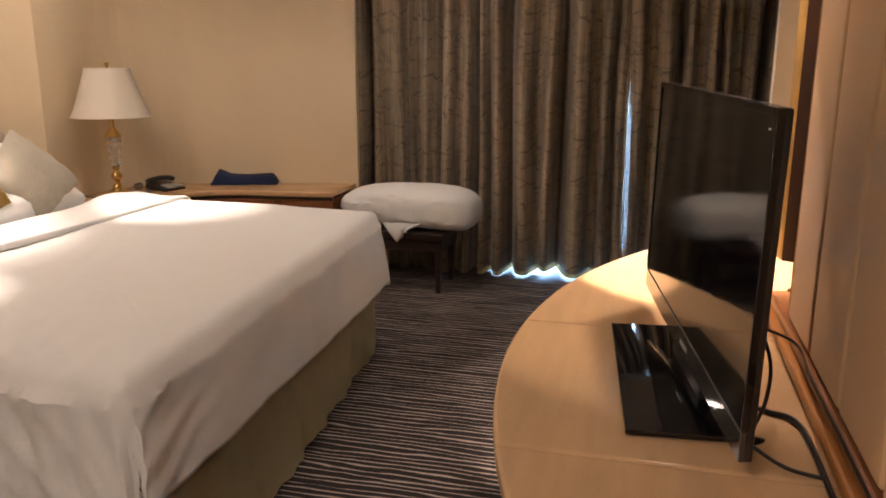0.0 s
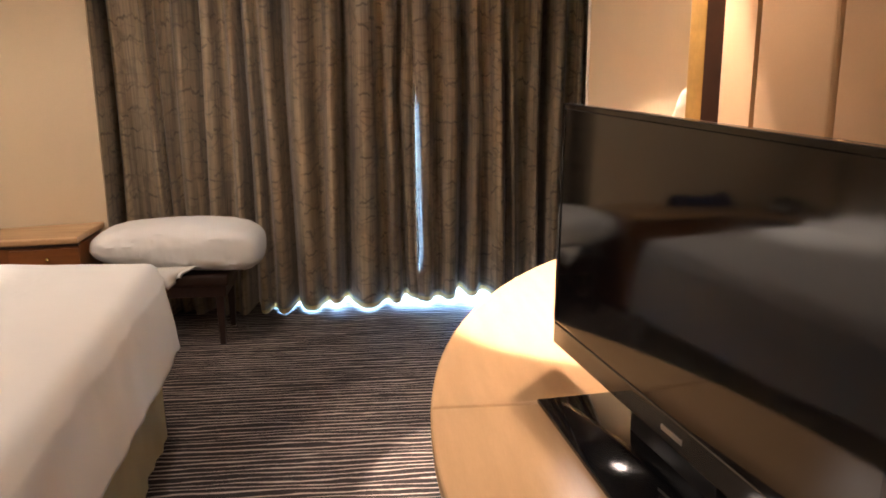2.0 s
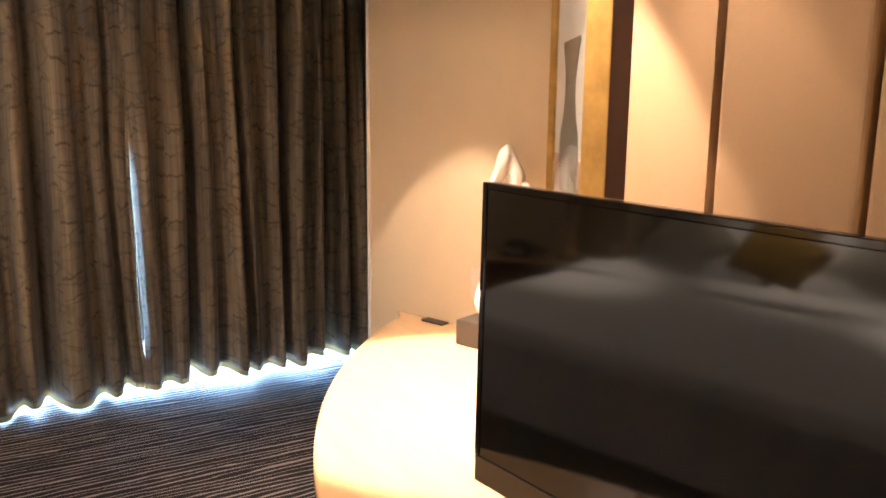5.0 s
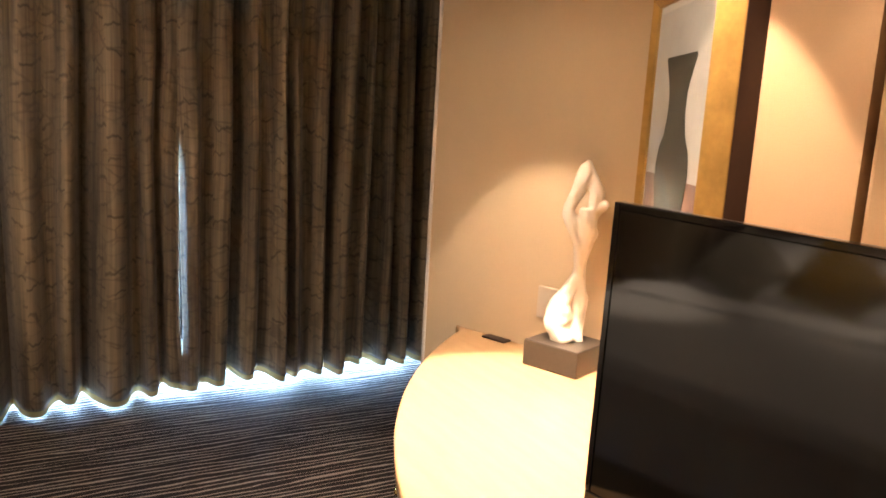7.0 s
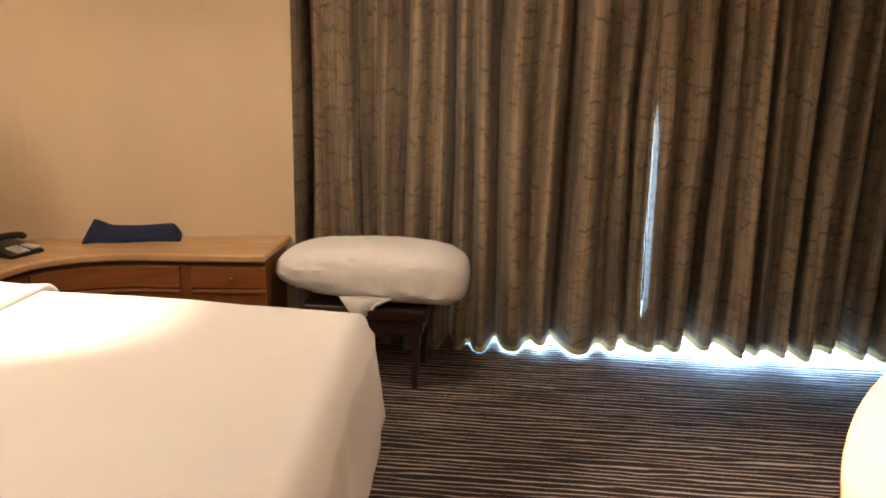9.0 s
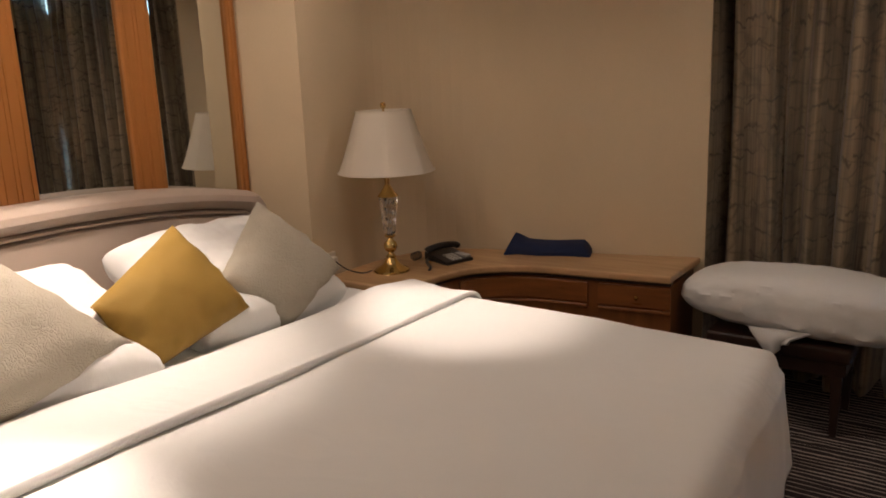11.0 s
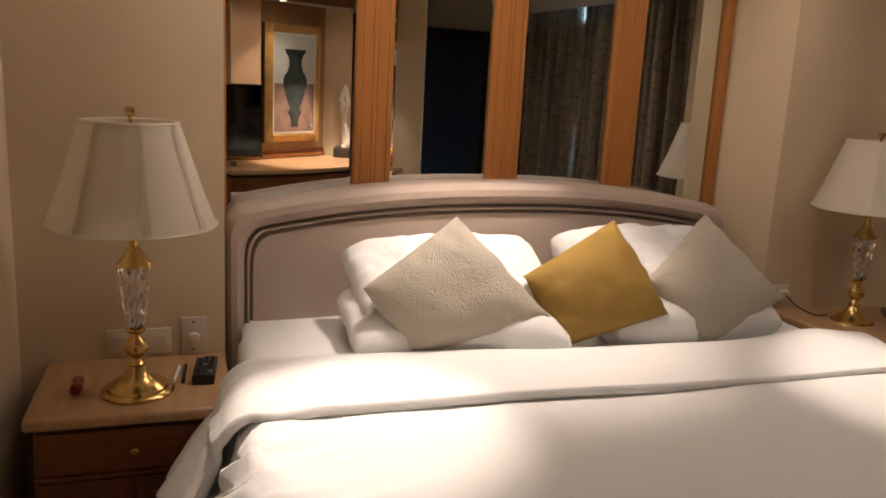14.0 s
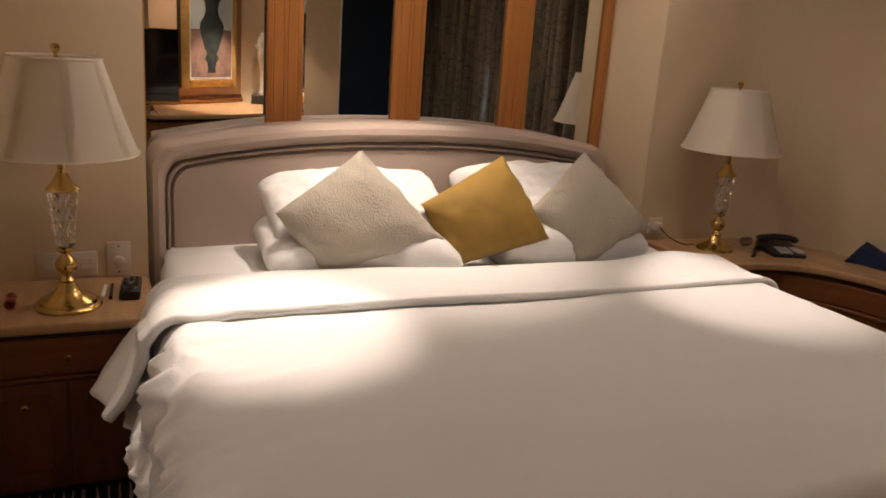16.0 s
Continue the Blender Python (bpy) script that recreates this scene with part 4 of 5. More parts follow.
def folded_felt():
    bm = bmesh.new()
    n, k = 26, 8
    top, bot = [], []
    for i in range(n + 1):
        s = i / n
        lift = 0.05 * max(0, 1 - s / 0.24) ** 0.8 if s > 0.02 else 0.03
        rowt, rowb = [], []
        for j in range(k + 1):
            v = j / k
            h = 0.055 * (1 - 0.12 * math.cos(math.pi * v)) + lift * (0.35 + 0.65 * v) + 0.004 * math.sin(s * 9)
            e = min(1.0, 4 * v, 4 * (1 - v), 1.0) ** 0.5 if 0 < v < 1 else 0.0
            ex = min(1.0, 10 * s + 0.25, 12 * (1 - s) + 0.25)
            hh = h * (0.35 + 0.65 * e) * ex
            wob = 0.006 * math.sin(s * 11 + v * 3)
            p = Vector((0.425, 1.765)) + fd * (0.43 * s + 0.018 * (v - 0.5) * math.sin(s * 6)) + Vector((-fd.y, fd.x)) * (0.145 * v + wob - 0.02 * max(0, 0.15 - s) * 6 * (1 - v))
            rowt.append(bm.verts.new((p.x, p.y, CC + 0.003 + hh)))
            rowb.append(bm.verts.new((p.x, p.y, CC + 0.001)))
        top.append(rowt)
        bot.append(rowb)
    for i in range(n):
        for j in range(k):
            bm.faces.new((top[i][j], top[i + 1][j], top[i + 1][j + 1], top[i][j + 1]))
            bm.faces.new((bot[i][j], bot[i][j + 1], bot[i + 1][j + 1], bot[i + 1][j]))
    for i in range(n):
        bm.faces.new((top[i][0], bot[i][0], bot[i + 1][0], top[i + 1][0]))
        bm.faces.new((top[i][k], top[i + 1][k], bot[i + 1][k], bot[i][k]))
    for j in range(k):
        bm.faces.new((top[0][j], top[0][j + 1], bot[0][j + 1], bot[0][j]))
        bm.faces.new((top[n][j], bot[n][j], bot[n][j + 1], top[n][j + 1]))
    return bm


part("folded_cloth", folded_felt(), "navy", None, "folded navy blue felt cloth lying on the console", True, "cloth")

# telephone
PH = Matrix.Translation((0.225, 1.545, CC)) @ Matrix.Rotation(radians(-18), 4, "Z") @ Matrix.Diagonal((0.88, 0.88, 0.68, 1))


def phone_piece(bm):
    bmesh.ops.transform(bm, matrix=PH, verts=bm.verts[:])
    return bm


phone = thing("telephone", (0.245, 1.56, CC), "black desk telephone with pale keys on the console", "telephone")
wedge = prism([(-0.10, 0.0), (0.11, 0.0), (0.11, 0.022), (-0.10, 0.062)], -0.095, 0.095, 0.006)
bmesh.ops.transform(wedge, matrix=Matrix.Rotation(radians(90), 4, "X"), verts=wedge.verts[:])
part("body", phone_piece(wedge), "black", phone, smooth=True)
hs = tube(smooth_line([(-0.055, -0.11, 0.075), (-0.05, -0.085, 0.092), (-0.05, 0.0, 0.102), (-0.05, 0.085, 0.092), (-0.055, 0.11, 0.075)], 5), 0.023, 12)
part("handset", phone_piece(hs), "black", phone, "black curved handset", True)
for i in range(4):
    for j in range(3):
        x, y = 0.005 + i * 0.025, -0.045 + j * 0.026
        zt = 0.044 - (x + 0.0) * 0.19
        part("key", phone_piece(box(x, y, zt - 0.006, x + 0.017, y + 0.018, zt + 0.006, 0.002, 1)), "keys", phone)
part("display_strip", phone_piece(box(0.0, 0.045, 0.030, 0.10, 0.085, 0.046, 0.003, 1)), "keys", phone)
cord = [PH @ Vector(p) for p in ((-0.06, -0.09, 0.02), (-0.03, -0.13, 0.012), (0.04, -0.17, 0.010), (0.10, -0.20, 0.008), (0.13, -0.235, -0.02), (0.135, -0.245, -0.12))]
part("handset_cord", tube(smooth_line(cord, 8), 0.008, 8), "black", phone, "coiled black cord", True)
coil = [(0.10 + 0.02 * math.cos(i * 0.7), 1.42 + i * 0.0012, CC + 0.028 + 0.02 * math.sin(i * 0.7)) for i in range(40)]
part("loose_cord", tube(coil, 0.0022, 6), "black", None, "thin black cord coiled behind the telephone", True, "cable")

# sockets, switch plates and the lamp cord
def plate(name, x0, y0, z0, x1, y1, z1, label, group):
    p = thing(name, ((x0 + x1) / 2, (y0 + y1) / 2, z0), label, "socket", group)
    part("cover", box(x0, y0, z0, x1, y1, z1, 0.003), "plastic", p, smooth=True)
    return p


p1 = plate("switch_plate", 0.001, -1.70, 0.575 + 0.045, 0.010, -1.505, 0.705, "wide ivory plastic switch plate on the wall", "wall plates")
for y in (-1.66, -1.60, -1.54):
    part("rocker", box(0.010, y - 0.018, 0.645, 0.013, y + 0.018, 0.682, 0.001, 1), "plastic", p1)
p2 = plate("wall_socket", 0.001, -1.475, 0.612, 0.010, -1.395, 0.738, "ivory plastic dimmer plate with a round dial", "wall plates")
dial = lathe([(0.019, 0), (0.018, 0.014), (0.014, 0.016)], 20)
bmesh.ops.transform(dial, matrix=Matrix.Translation((0.010, -1.435, 0.668)) @ Matrix.Rotation(radians(90), 4, "Y"), verts=dial.verts[:])
part("dial", dial, "plastic", p2, smooth=True)
for z in (0.628, 0.722):
    part("screw", box(0.0095, -1.438, z - 0.003, 0.0115, -1.432, z + 0.003), "black", p2)
p3 = plate("wall_socket", -0.114, 1.0, 0.66, -0.104, 1.08, 0.74, "ivory plastic wall socket with a plug in it", "wall plates")
part("plug", box(-0.104, 1.02, 0.68, -0.07, 1.06, 0.72, 0.006), "plastic", p3)
part("power_cord", tube(smooth_line([(-0.07, 1.04, 0.70), (-0.03, 1.07, 0.66), (0.02, 1.12, CC + 0.006), (0.03, 1.18, CC + 0.005)], 8), 0.003, 6), "black", None, "thin black lamp cord lying on the console", True, "cable")

# things on the nightstand
remote = thing("remote_control", (0.17, -1.40, NST), "black television remote control on the nightstand", "remote control")
RM = Matrix.Translation((0.205, -1.405, NST)) @ Matrix.Rotation(radians(-6), 4, "Z") @ Matrix.Diagonal((1.0, 1.25, 1.5, 1))
bm = box(-0.085, -0.026, 0.0, 0.085, 0.026, 0.022, 0.006, 3)
bmesh.ops.transform(bm, matrix=RM, verts=bm.verts[:])
part("body", bm, "black", remote, smooth=True)
for i in range(7):
    for j in range(3):
        bm = box(-0.07 + i * 0.02, -0.018 + j * 0.014, 0.021, -0.058 + i * 0.02, -0.009 + j * 0.014, 0.0245, 0.001, 1)
        bmesh.ops.transform(bm, matrix=RM, verts=bm.verts[:])
        part("button", bm, "frame_metal" if (i * 2 + j) % 7 == 0 else "black", remote)
part("pen", tube([(0.135, -1.482, NST + 0.006), (0.26, -1.497, NST + 0.006)], 0.006, 10), "white_pen", None, "white plastic pen lying on the nightstand", True, "pen")
part("pen", tube([(0.125, -1.462, NST + 0.006), (0.265, -1.471, NST + 0.006)], 0.006, 10), "black", None, "black plastic pen beside the remote control", True, "pen")
sweet = bmesh.new()
bmesh.ops.create_icosphere(sweet, subdivisions=2, radius=0.02, matrix=Matrix.Translation((0.27, -1.76, NST + 0.013)) @ Matrix.Diagonal((1.2, 0.9, 0.65, 1)))
for sgn in (-1, 1):
    bmesh.ops.create_cone(sweet, segments=8, radius1=0.004, radius2=0.016, depth=0.022, matrix=Matrix.Translation((0.27 + sgn * 0.03, -1.76, NST + 0.016)) @ Matrix.Rotation(sgn * radians(90), 4, "Y"))
part("wrapped_sweet", sweet, "red", None, "red foil-wrapped sweet on the nightstand", True, "sweet")

# ---- stool with folded bedding ----
stool = thing("stool", (1.76, 1.98, 0), "dark wooden stool under folded bedding", "stool")
part("seat", box(1.46, 1.74, 0.335, 2.04, 2.16, 0.40, 0.015, 3), "darkwood", stool, "dark upholstered seat", True)
part("apron", box(1.48, 1.765, 0.27, 2.02, 2.14, 0.335, 0.004), "darkwood", stool)
for x, y in ((1.50, 1.79), (1.985, 1.79), (1.50, 2.115), (1.985, 2.115)):
    bm = bmesh.new()
    bmesh.ops.create_cone(bm, cap_ends=True, segments=4, radius1=0.019, radius2=0.032, depth=0.30, matrix=Matrix.Translation((x, y, 0.15)) @ Matrix.Rotation(radians(45), 4, "Z"))
    part("leg", bm, "darkwood", stool)


def bedding(cx, cy, cz, w, d, h, seed):
    bm = bmesh.new()
    n, m = 90, 48
    rings = []
    for i in range(n + 1):
        u = 2 * i / n - 1
        s = max(0.0, 1 - abs(u) ** (2.6 if u < 0 else 7)) ** 0.45
        ring = []
        for j in range(m):
            a = 2 * math.pi * j / m
            ca, sa = math.cos(a), math.sin(a)
            ry = math.copysign(abs(ca) ** 0.6, ca) * d / 2
            rz = math.copysign(abs(sa) ** 0.75, sa) * h / 2
            q = 1 + 0.05 * noise.noise((u * 2.4 + seed, ca * 1.4, sa * 1.4)) + 0.03 * noise.noise((u * 7, ca * 5, sa * 5 + seed)) + 0.03 * noise.noise((u * 5 + ca * 9, ca * 6, sa * 11 + seed)) + 0.014 * noise.noise((u * 26 + ca * 9, ca * 9, sa * 9 + seed))
            droop = -0.02 * (1 + u) * (1 if sa < 0 else 0.3)
            ring.append(bm.verts.new((cx + u * w / 2, cy + ry * (0.35 + 0.65 * s) * q, cz + rz * (0.25 + 0.75 * s) * q + droop - (0.03 if sa > 0 else 0) * abs(u) ** 3)))
        rings.append(ring)
    for a, b in zip(rings, rings[1:]):
        for j in range(m):
            bm.faces.new((a[j], a[(j + 1) % m], b[(j + 1) % m], b[j]))
    bm.faces.new(rings[0][::-1])
    bm.faces.new(rings[-1])
    return bm


fold = thing("folded_bedding", (1.78, 1.95, 0.4), "folded thick white duvet lying on the stool", "bedding")
part("duvet_roll", bedding(1.765, 1.93, 0.552, 0.90, 0.46, 0.238, 3.0), "linen", fold, smooth=True)
bm = bmesh.new()
grid = []
for i in range(15):
    row = []
    for k in range(9):
        u, v = i / 14, k / 8
        tip = 1.72 + 0.02 * v
        x = tip * v + (1.64 + 0.26 * u) * (1 - v) + 0.05 * v * u
        drop = 0.115 * v * (1 - 0.55 * u)
        row.append(bm.verts.new((x, 1.728 - 0.012 * math.sin(3 * v) + 0.014 * math.sin(u * 9 + v * 3) * v, 0.452 - drop)))
    grid.append(row)
for i in range(14):
    for k in range(8):
        bm.faces.new((grid[i][k], grid[i + 1][k], grid[i + 1][k + 1], grid[i][k + 1]))
puff(part("loose_corner", bm, "linen", fold, "loose corner hanging over the seat", True), 0.012)


# ---- curtains ----
def curtain_y(x):
    f = math.sin(x * 43 + 1.9 * math.sin(x * 6.1) + 0.9 * math.sin(x * 14.7))
    valley = max(0.0, math.sin(x * 21.5 + 1.9 * math.sin(x * 3.3))) ** 5
    near = min(1.0, 0.25 + abs(x - 3.09) / 0.12)
    return 2.35 + near * 0.062 * math.tanh(1.3 * f) + 0.024 * math.sin(x * 15.3 + 0.7) + 0.13 * valley * min(1.0, abs(x - 3.09) / 0.2) + 0.02 * math.sin(x * 4.0 + 2)


def curtain(name, x0, x1, edge_in, hem_z, label):
    cu = thing(name, ((x0 + x1) / 2, 2.36, 0.03), label, "curtain", "window curtains")
    nx, zs = int((x1 - x0) / 0.0085), [0, 0.02, 0.05, 0.1, 0.2, 0.28, 0.35, 0.5, 0.6, 0.75, 0.9, 1.05, 1.2, 1.3, 1.45, 1.6, 1.9, 2.05, 2.25]
    for nm, off, material, drop, zs_ in (("cloth", 0.0, "curtain", 0.0, zs), ("hem_lining", 0.016, "lining", -0.034, [0, 0.04, 0.12])):
        bm = bmesh.new()
        uvl = bm.loops.layers.uv.new("cloth")
        grid, us = [], []
        length, prev = 0.0, None
        for i in range(nx + 1):
            row = []
            xb = x0 + (x1 - x0) * i / nx
            p = (xb, curtain_y(xb))
            if prev:
                length += math.hypot(p[0] - prev[0], p[1] - prev[1])
            prev = p
            us.append(length)
            hz = max(-0.003, hem_z(xb) + drop)
            for zz in zs_:
                z = hz + (2.40 - hz) * zz / 2.25
                g = 1 - 0.35 * (z / 2.28)
                t = (xb - x0) / (x1 - x0)
                sh = edge_in(z) if x0 > 2.5 else -edge_in(z)
                sh *= (1 - t) ** 8 if x0 > 2.5 else t ** 8
                y = (2.36 if x0 < 2.5 else 2.368) + (curtain_y(xb) - 2.36) * (0.8 + 0.3 * (1 - z / 2.28)) + off
                y += 0.010 * math.sin(xb * 40 + z * 2.0) * g
                row.append(bm.verts.new((xb + sh + 0.012 * math.sin(z * 1.7 + xb * 9), y, z)))
            grid.append(row)
        for i in range(nx):
            for k in range(len(zs_) - 1):
                f = bm.faces.new((grid[i][k], grid[i + 1][k], grid[i + 1][k + 1], grid[i][k + 1]))
                for lp, (ii, kk) in zip(f.loops, ((i, k), (i + 1, k), (i + 1, k + 1), (i, k + 1))):
                    lp[uvl].uv = (us[ii], zs_[kk])
        ob = part(nm, bm, material, cu, "" if nm == "cloth" else "pale golden hem lining", True)
        md = ob.modifiers.new("thickness", "SOLIDIFY")
        md.thickness = 0.004
    return cu


def gap(z):
    """Half width of the slit between the two curtains at a height."""
    if z < 0.35:
        wide = -0.010 + 0.027 * max(0.0, z - 0.07) / 0.28
    elif z < 1.3:
        wide = 0.017 - 0.018 * (z - 0.35) / 0.95
    else:
        wide = -0.001 - 0.062 * min(1.0, (z - 1.3) / 0.4)
    if z > 2.0:
        wide = -0.063 + 0.086 * min(1.0, (z - 2.0) / 0.16)
    return wide / 2 - 0.0075


def hem_left(x):
    rise = min(1.0, max(0.0, (x - 2.02) / 0.3))
    return -0.003 + rise * (0.050 + 0.030 * max(0.0, math.sin(x * 15 + 0.5)) ** 2 + 0.016 * max(0, x - 2.5))


def hem_right(x):
    return 0.072 + 0.034 * max(0.0, math.sin(x * 11 + 1.0)) ** 2 + 0.02 * min(1.0, max(0.0, x - 3.2))


curtain("curtain", 1.12, 3.085, gap, hem_left, "full-length brown bark-patterned curtain, drawn shut")
curtain("curtain", 3.10, 4.77, gap, hem_right, "full-length brown bark-patterned curtain with daylight below it")
track = thing("curtain_track", (3.0, 2.4, 2.3), "white metal curtain track fixed to the ceiling", "curtain track")
part("hanger", box(2.9, 2.37, 2.42, 2.93, 2.39, CEIL), "steel", track)
part("rail", box(1.10, 2.34, 2.402, 4.8, 2.42, 2.425, 0.004), "steel", track)
structure("pelmet", box(1.10, 2.20, 2.26, 4.83, 2.225, CEIL), "ceiling", "plain pelmet board hiding the curtain track")

# ---- television console ----
TC = 0.73
outer = [p for p in plan_arc(5.14, -0.95, 2.22, 222, 124.8, 60)]
tvc = thing("tv_console", (3.3, -0.7, 0), "long bow-fronted console with a pale maple top", "console table")
cuts = [-2.5, -1.50, -0.755, 0.865]


def arc_x(y, r=2.22):
    return 5.14 - math.sqrt(max(0.0, r * r - (y + 0.95) ** 2))


def back_x(y):
    if y < -0.52:
        return 3.655
    if y < CORNER[1]:
        return 3.668 + (y + 0.52) * (CORNER[0] - 3.668) / (CORNER[1] + 0.52) - 0.004
    return CORNER[0] - (y - CORNER[1]) * (CORNER[0] - END[0]) / (END[1] - CORNER[1]) - 0.004


for a, b in zip(cuts, cuts[1:]):
    b2 = b - 0.0025
    n = 24
    f = [(arc_x(a + (b2 - a) * i / n), a + (b2 - a) * i / n) for i in range(n + 1)]
    f = [(min(x, back_x(y) - 0.003), y) for x, y in f]
    ys = [b2] + [y for y in (CORNER[1], -0.52) if a < y < b2] + [a]
    bk = [(back_x(y), y) for y in ys]
    part("tabletop", prism(f + bk, TC - 0.038, TC, 0.009, 3), "maple", tvc, "pale maple bow-fronted top")
n = 40
fr = [(arc_x(y, 2.17), y) for y in [-2.3 + 3.1 * i / n for i in range(n + 1)]]
part("body", prism(fr + [(3.80, 0.80), (4.0, 0.22), (3.67, -0.52), (3.64, -2.3)], 0.06, TC - 0.055), "cherry", tvc)
fr2 = [(arc_x(y, 2.195), y) for y in [-2.3 + 3.12 * i / n for i in range(n + 1)]]
part("top_bead", prism(fr2 + offset_line(fr2, -0.05)[::-1], TC - 0.055, TC - 0.038, 0.004), "darkwood", tvc)
for k in range(5):
    y0, y1 = -2.1 + k * 0.56, -2.1 + (k + 1) * 0.56 - 0.012
    seg = [(arc_x(y, 2.188), y) for y in [y0 + (y1 - y0) * i / 10 for i in range(11)]]
    dr = part("cabinet_door", prism(seg + offset_line(seg, -0.02)[::-1], 0.09, TC - 0.065, 0.003, 1), "cherry", tvc)
    km = bmesh.new()
    bmesh.ops.create_uvsphere(km, u_segments=12, v_segments=8, radius=0.011, matrix=Matrix.Translation((arc_x(y1 - 0.06, 2.203), y1 - 0.06, 0.56)))
    part("knob", km, "brass", dr, "small brass knob", True)

# ---- television ----
TVD = Vector((0.159, -0.987)).normalized()
TVO = Vector((3.253, -0.553))
LEAN = 0.017
TVM = Matrix(((TVD.x, -TVD.y, -TVD.y * LEAN, TVO.x + TVD.y * LEAN), (TVD.y, TVD.x, TVD.x * LEAN, TVO.y - TVD.x * LEAN), (-0.014, 0, 1, 0), (0, 0, 0, 1)))
# local x along the set, local y to the back


def tv_piece(bm):
    bmesh.ops.transform(bm, matrix=TVM, verts=bm.verts[:])
    return bm


TW, TZ0, TZ1 = 1.025, 0.798, 1.378
tv = thing("television", (3.33, -1.1, TC), "black flat-screen television, switched off, on a glass foot", "television")
part("back_case", tv_piece(box(0.0, 0.006, TZ0, TW, 0.022, TZ1, 0.005)), "black", tv, smooth=True)
part("back_bulge", tv_piece(box(0.18, 0.021, TZ0 + 0.03, TW - 0.18, 0.065, TZ1 - 0.16, 0.012)), "black", tv, smooth=True)
part("screen", tv_piece(box(0.012, 0.0, TZ0 + 0.055, TW - 0.012, 0.008, TZ1 - 0.014)), "screen", tv, "dark glossy screen")
part("bottom_bezel", tv_piece(box(0.0, -0.002, TZ0, TW, 0.010, TZ0 + 0.054, 0.003)), "bezel", tv, "mirror-like dark bezel")
for a, b, c, d in ((0.0, TZ0 + 0.055, 0.0115, TZ1), (TW - 0.0115, TZ0 + 0.055, TW, TZ1), (0.012, TZ1 - 0.0135, TW - 0.012, TZ1)):
    part("bezel", tv_piece(box(a, -0.003, b, c, 0.012, d, 0.002)), "gloss", tv)
part("neck", tv_piece(box(0.38, 0.010, TC + 0.012, 0.68, 0.045, TZ0 + 0.06, 0.008)), "black", tv, smooth=True)
part("foot", prism([(3.165, -0.765), (3.225, -1.405), (3.465, -1.385), (3.40, -0.735)], TC + 0.002, TC + 0.014, 0.004), "gloss", tv, "glossy black foot plate", True)
part("logo_mark", tv_piece(box(0.52, -0.0035, TZ0 + 0.020, 0.59, -0.002, TZ0 + 0.030)), "frame_metal", tv)
part("led", tv_piece(box(TW - 0.03, -0.0045, TZ1 - 0.035, TW - 0.022, -0.003, TZ1 - 0.032)), "white_pen", tv)
c1 = smooth_line([(3.40, -1.28, 0.95), (3.46, -1.25, 0.93), (3.50, -1.22, 0.84), (3.49, -1.28, TC + 0.05), (3.45, -1.38, TC + 0.008), (3.47, -1.42, TC + 0.03), (3.44, -1.40, TC + 0.02), (3.50, -1.47, TC + 0.008), (3.565, -1.50, TC + 0.01)], 8)
part("cable", tube(c1, 0.004, 6), "black", None, "black television cable looping down to the console", True, "cable")
c2 = smooth_line([(3.42, -1.15, 0.90), (3.50, -1.10, 0.87), (3.58, -1.05, 0.82), (3.585, -1.20, 0.80), (3.585, -1.45, 0.802), (3.585, -1.8, 0.802)], 8)
part("cable", tube(c2, 0.0035, 6), "black", None, "black cable lying along the wall moulding", True, "cable")
plate_d = thing("cable_outlet", (3.90, 0.77, TC), "dark flip-up cable outlet in the console top", "socket")
bm = box(-0.05, -0.021, 0.0005, 0.05, 0.021, 0.008, 0.003)
bmesh.ops.transform(bm, matrix=Matrix.Translation((3.838, 0.648, TC)) @ Matrix.Rotation(math.atan2(-0.8, 0.28), 4, "Z"), verts=bm.verts[:])
part("cover", bm, "groove", plate_d)

part("television_cable", tube(smooth_line([(3.45, -1.05, 0.93), (3.478, -1.12, 0.84), (3.472, -1.20, 0.748), (3.50, -1.23, TC + 0.006), (3.555, -1.29, TC + 0.008), (3.562, -1.6, TC + 0.008)], 8), 0.0055, 8), "black", None, "black cable looping from the television onto the worktop", True, "cable")

# ---- statue on its plinth ----
SX, SY, SR = 3.90, 0.332, 20
pm = Matrix.Translation((SX, SY, TC)) @ Matrix.Rotation(radians(SR), 4, "Z")
bm = box(-0.10, -0.10, 0.001, 0.10, 0.10, 0.085, 0.004)
bmesh.ops.transform(bm, matrix=pm, verts=bm.verts[:])
part("statue_plinth", bm, "plinth", None, "square dark stone plinth on the console", False, "plinth")


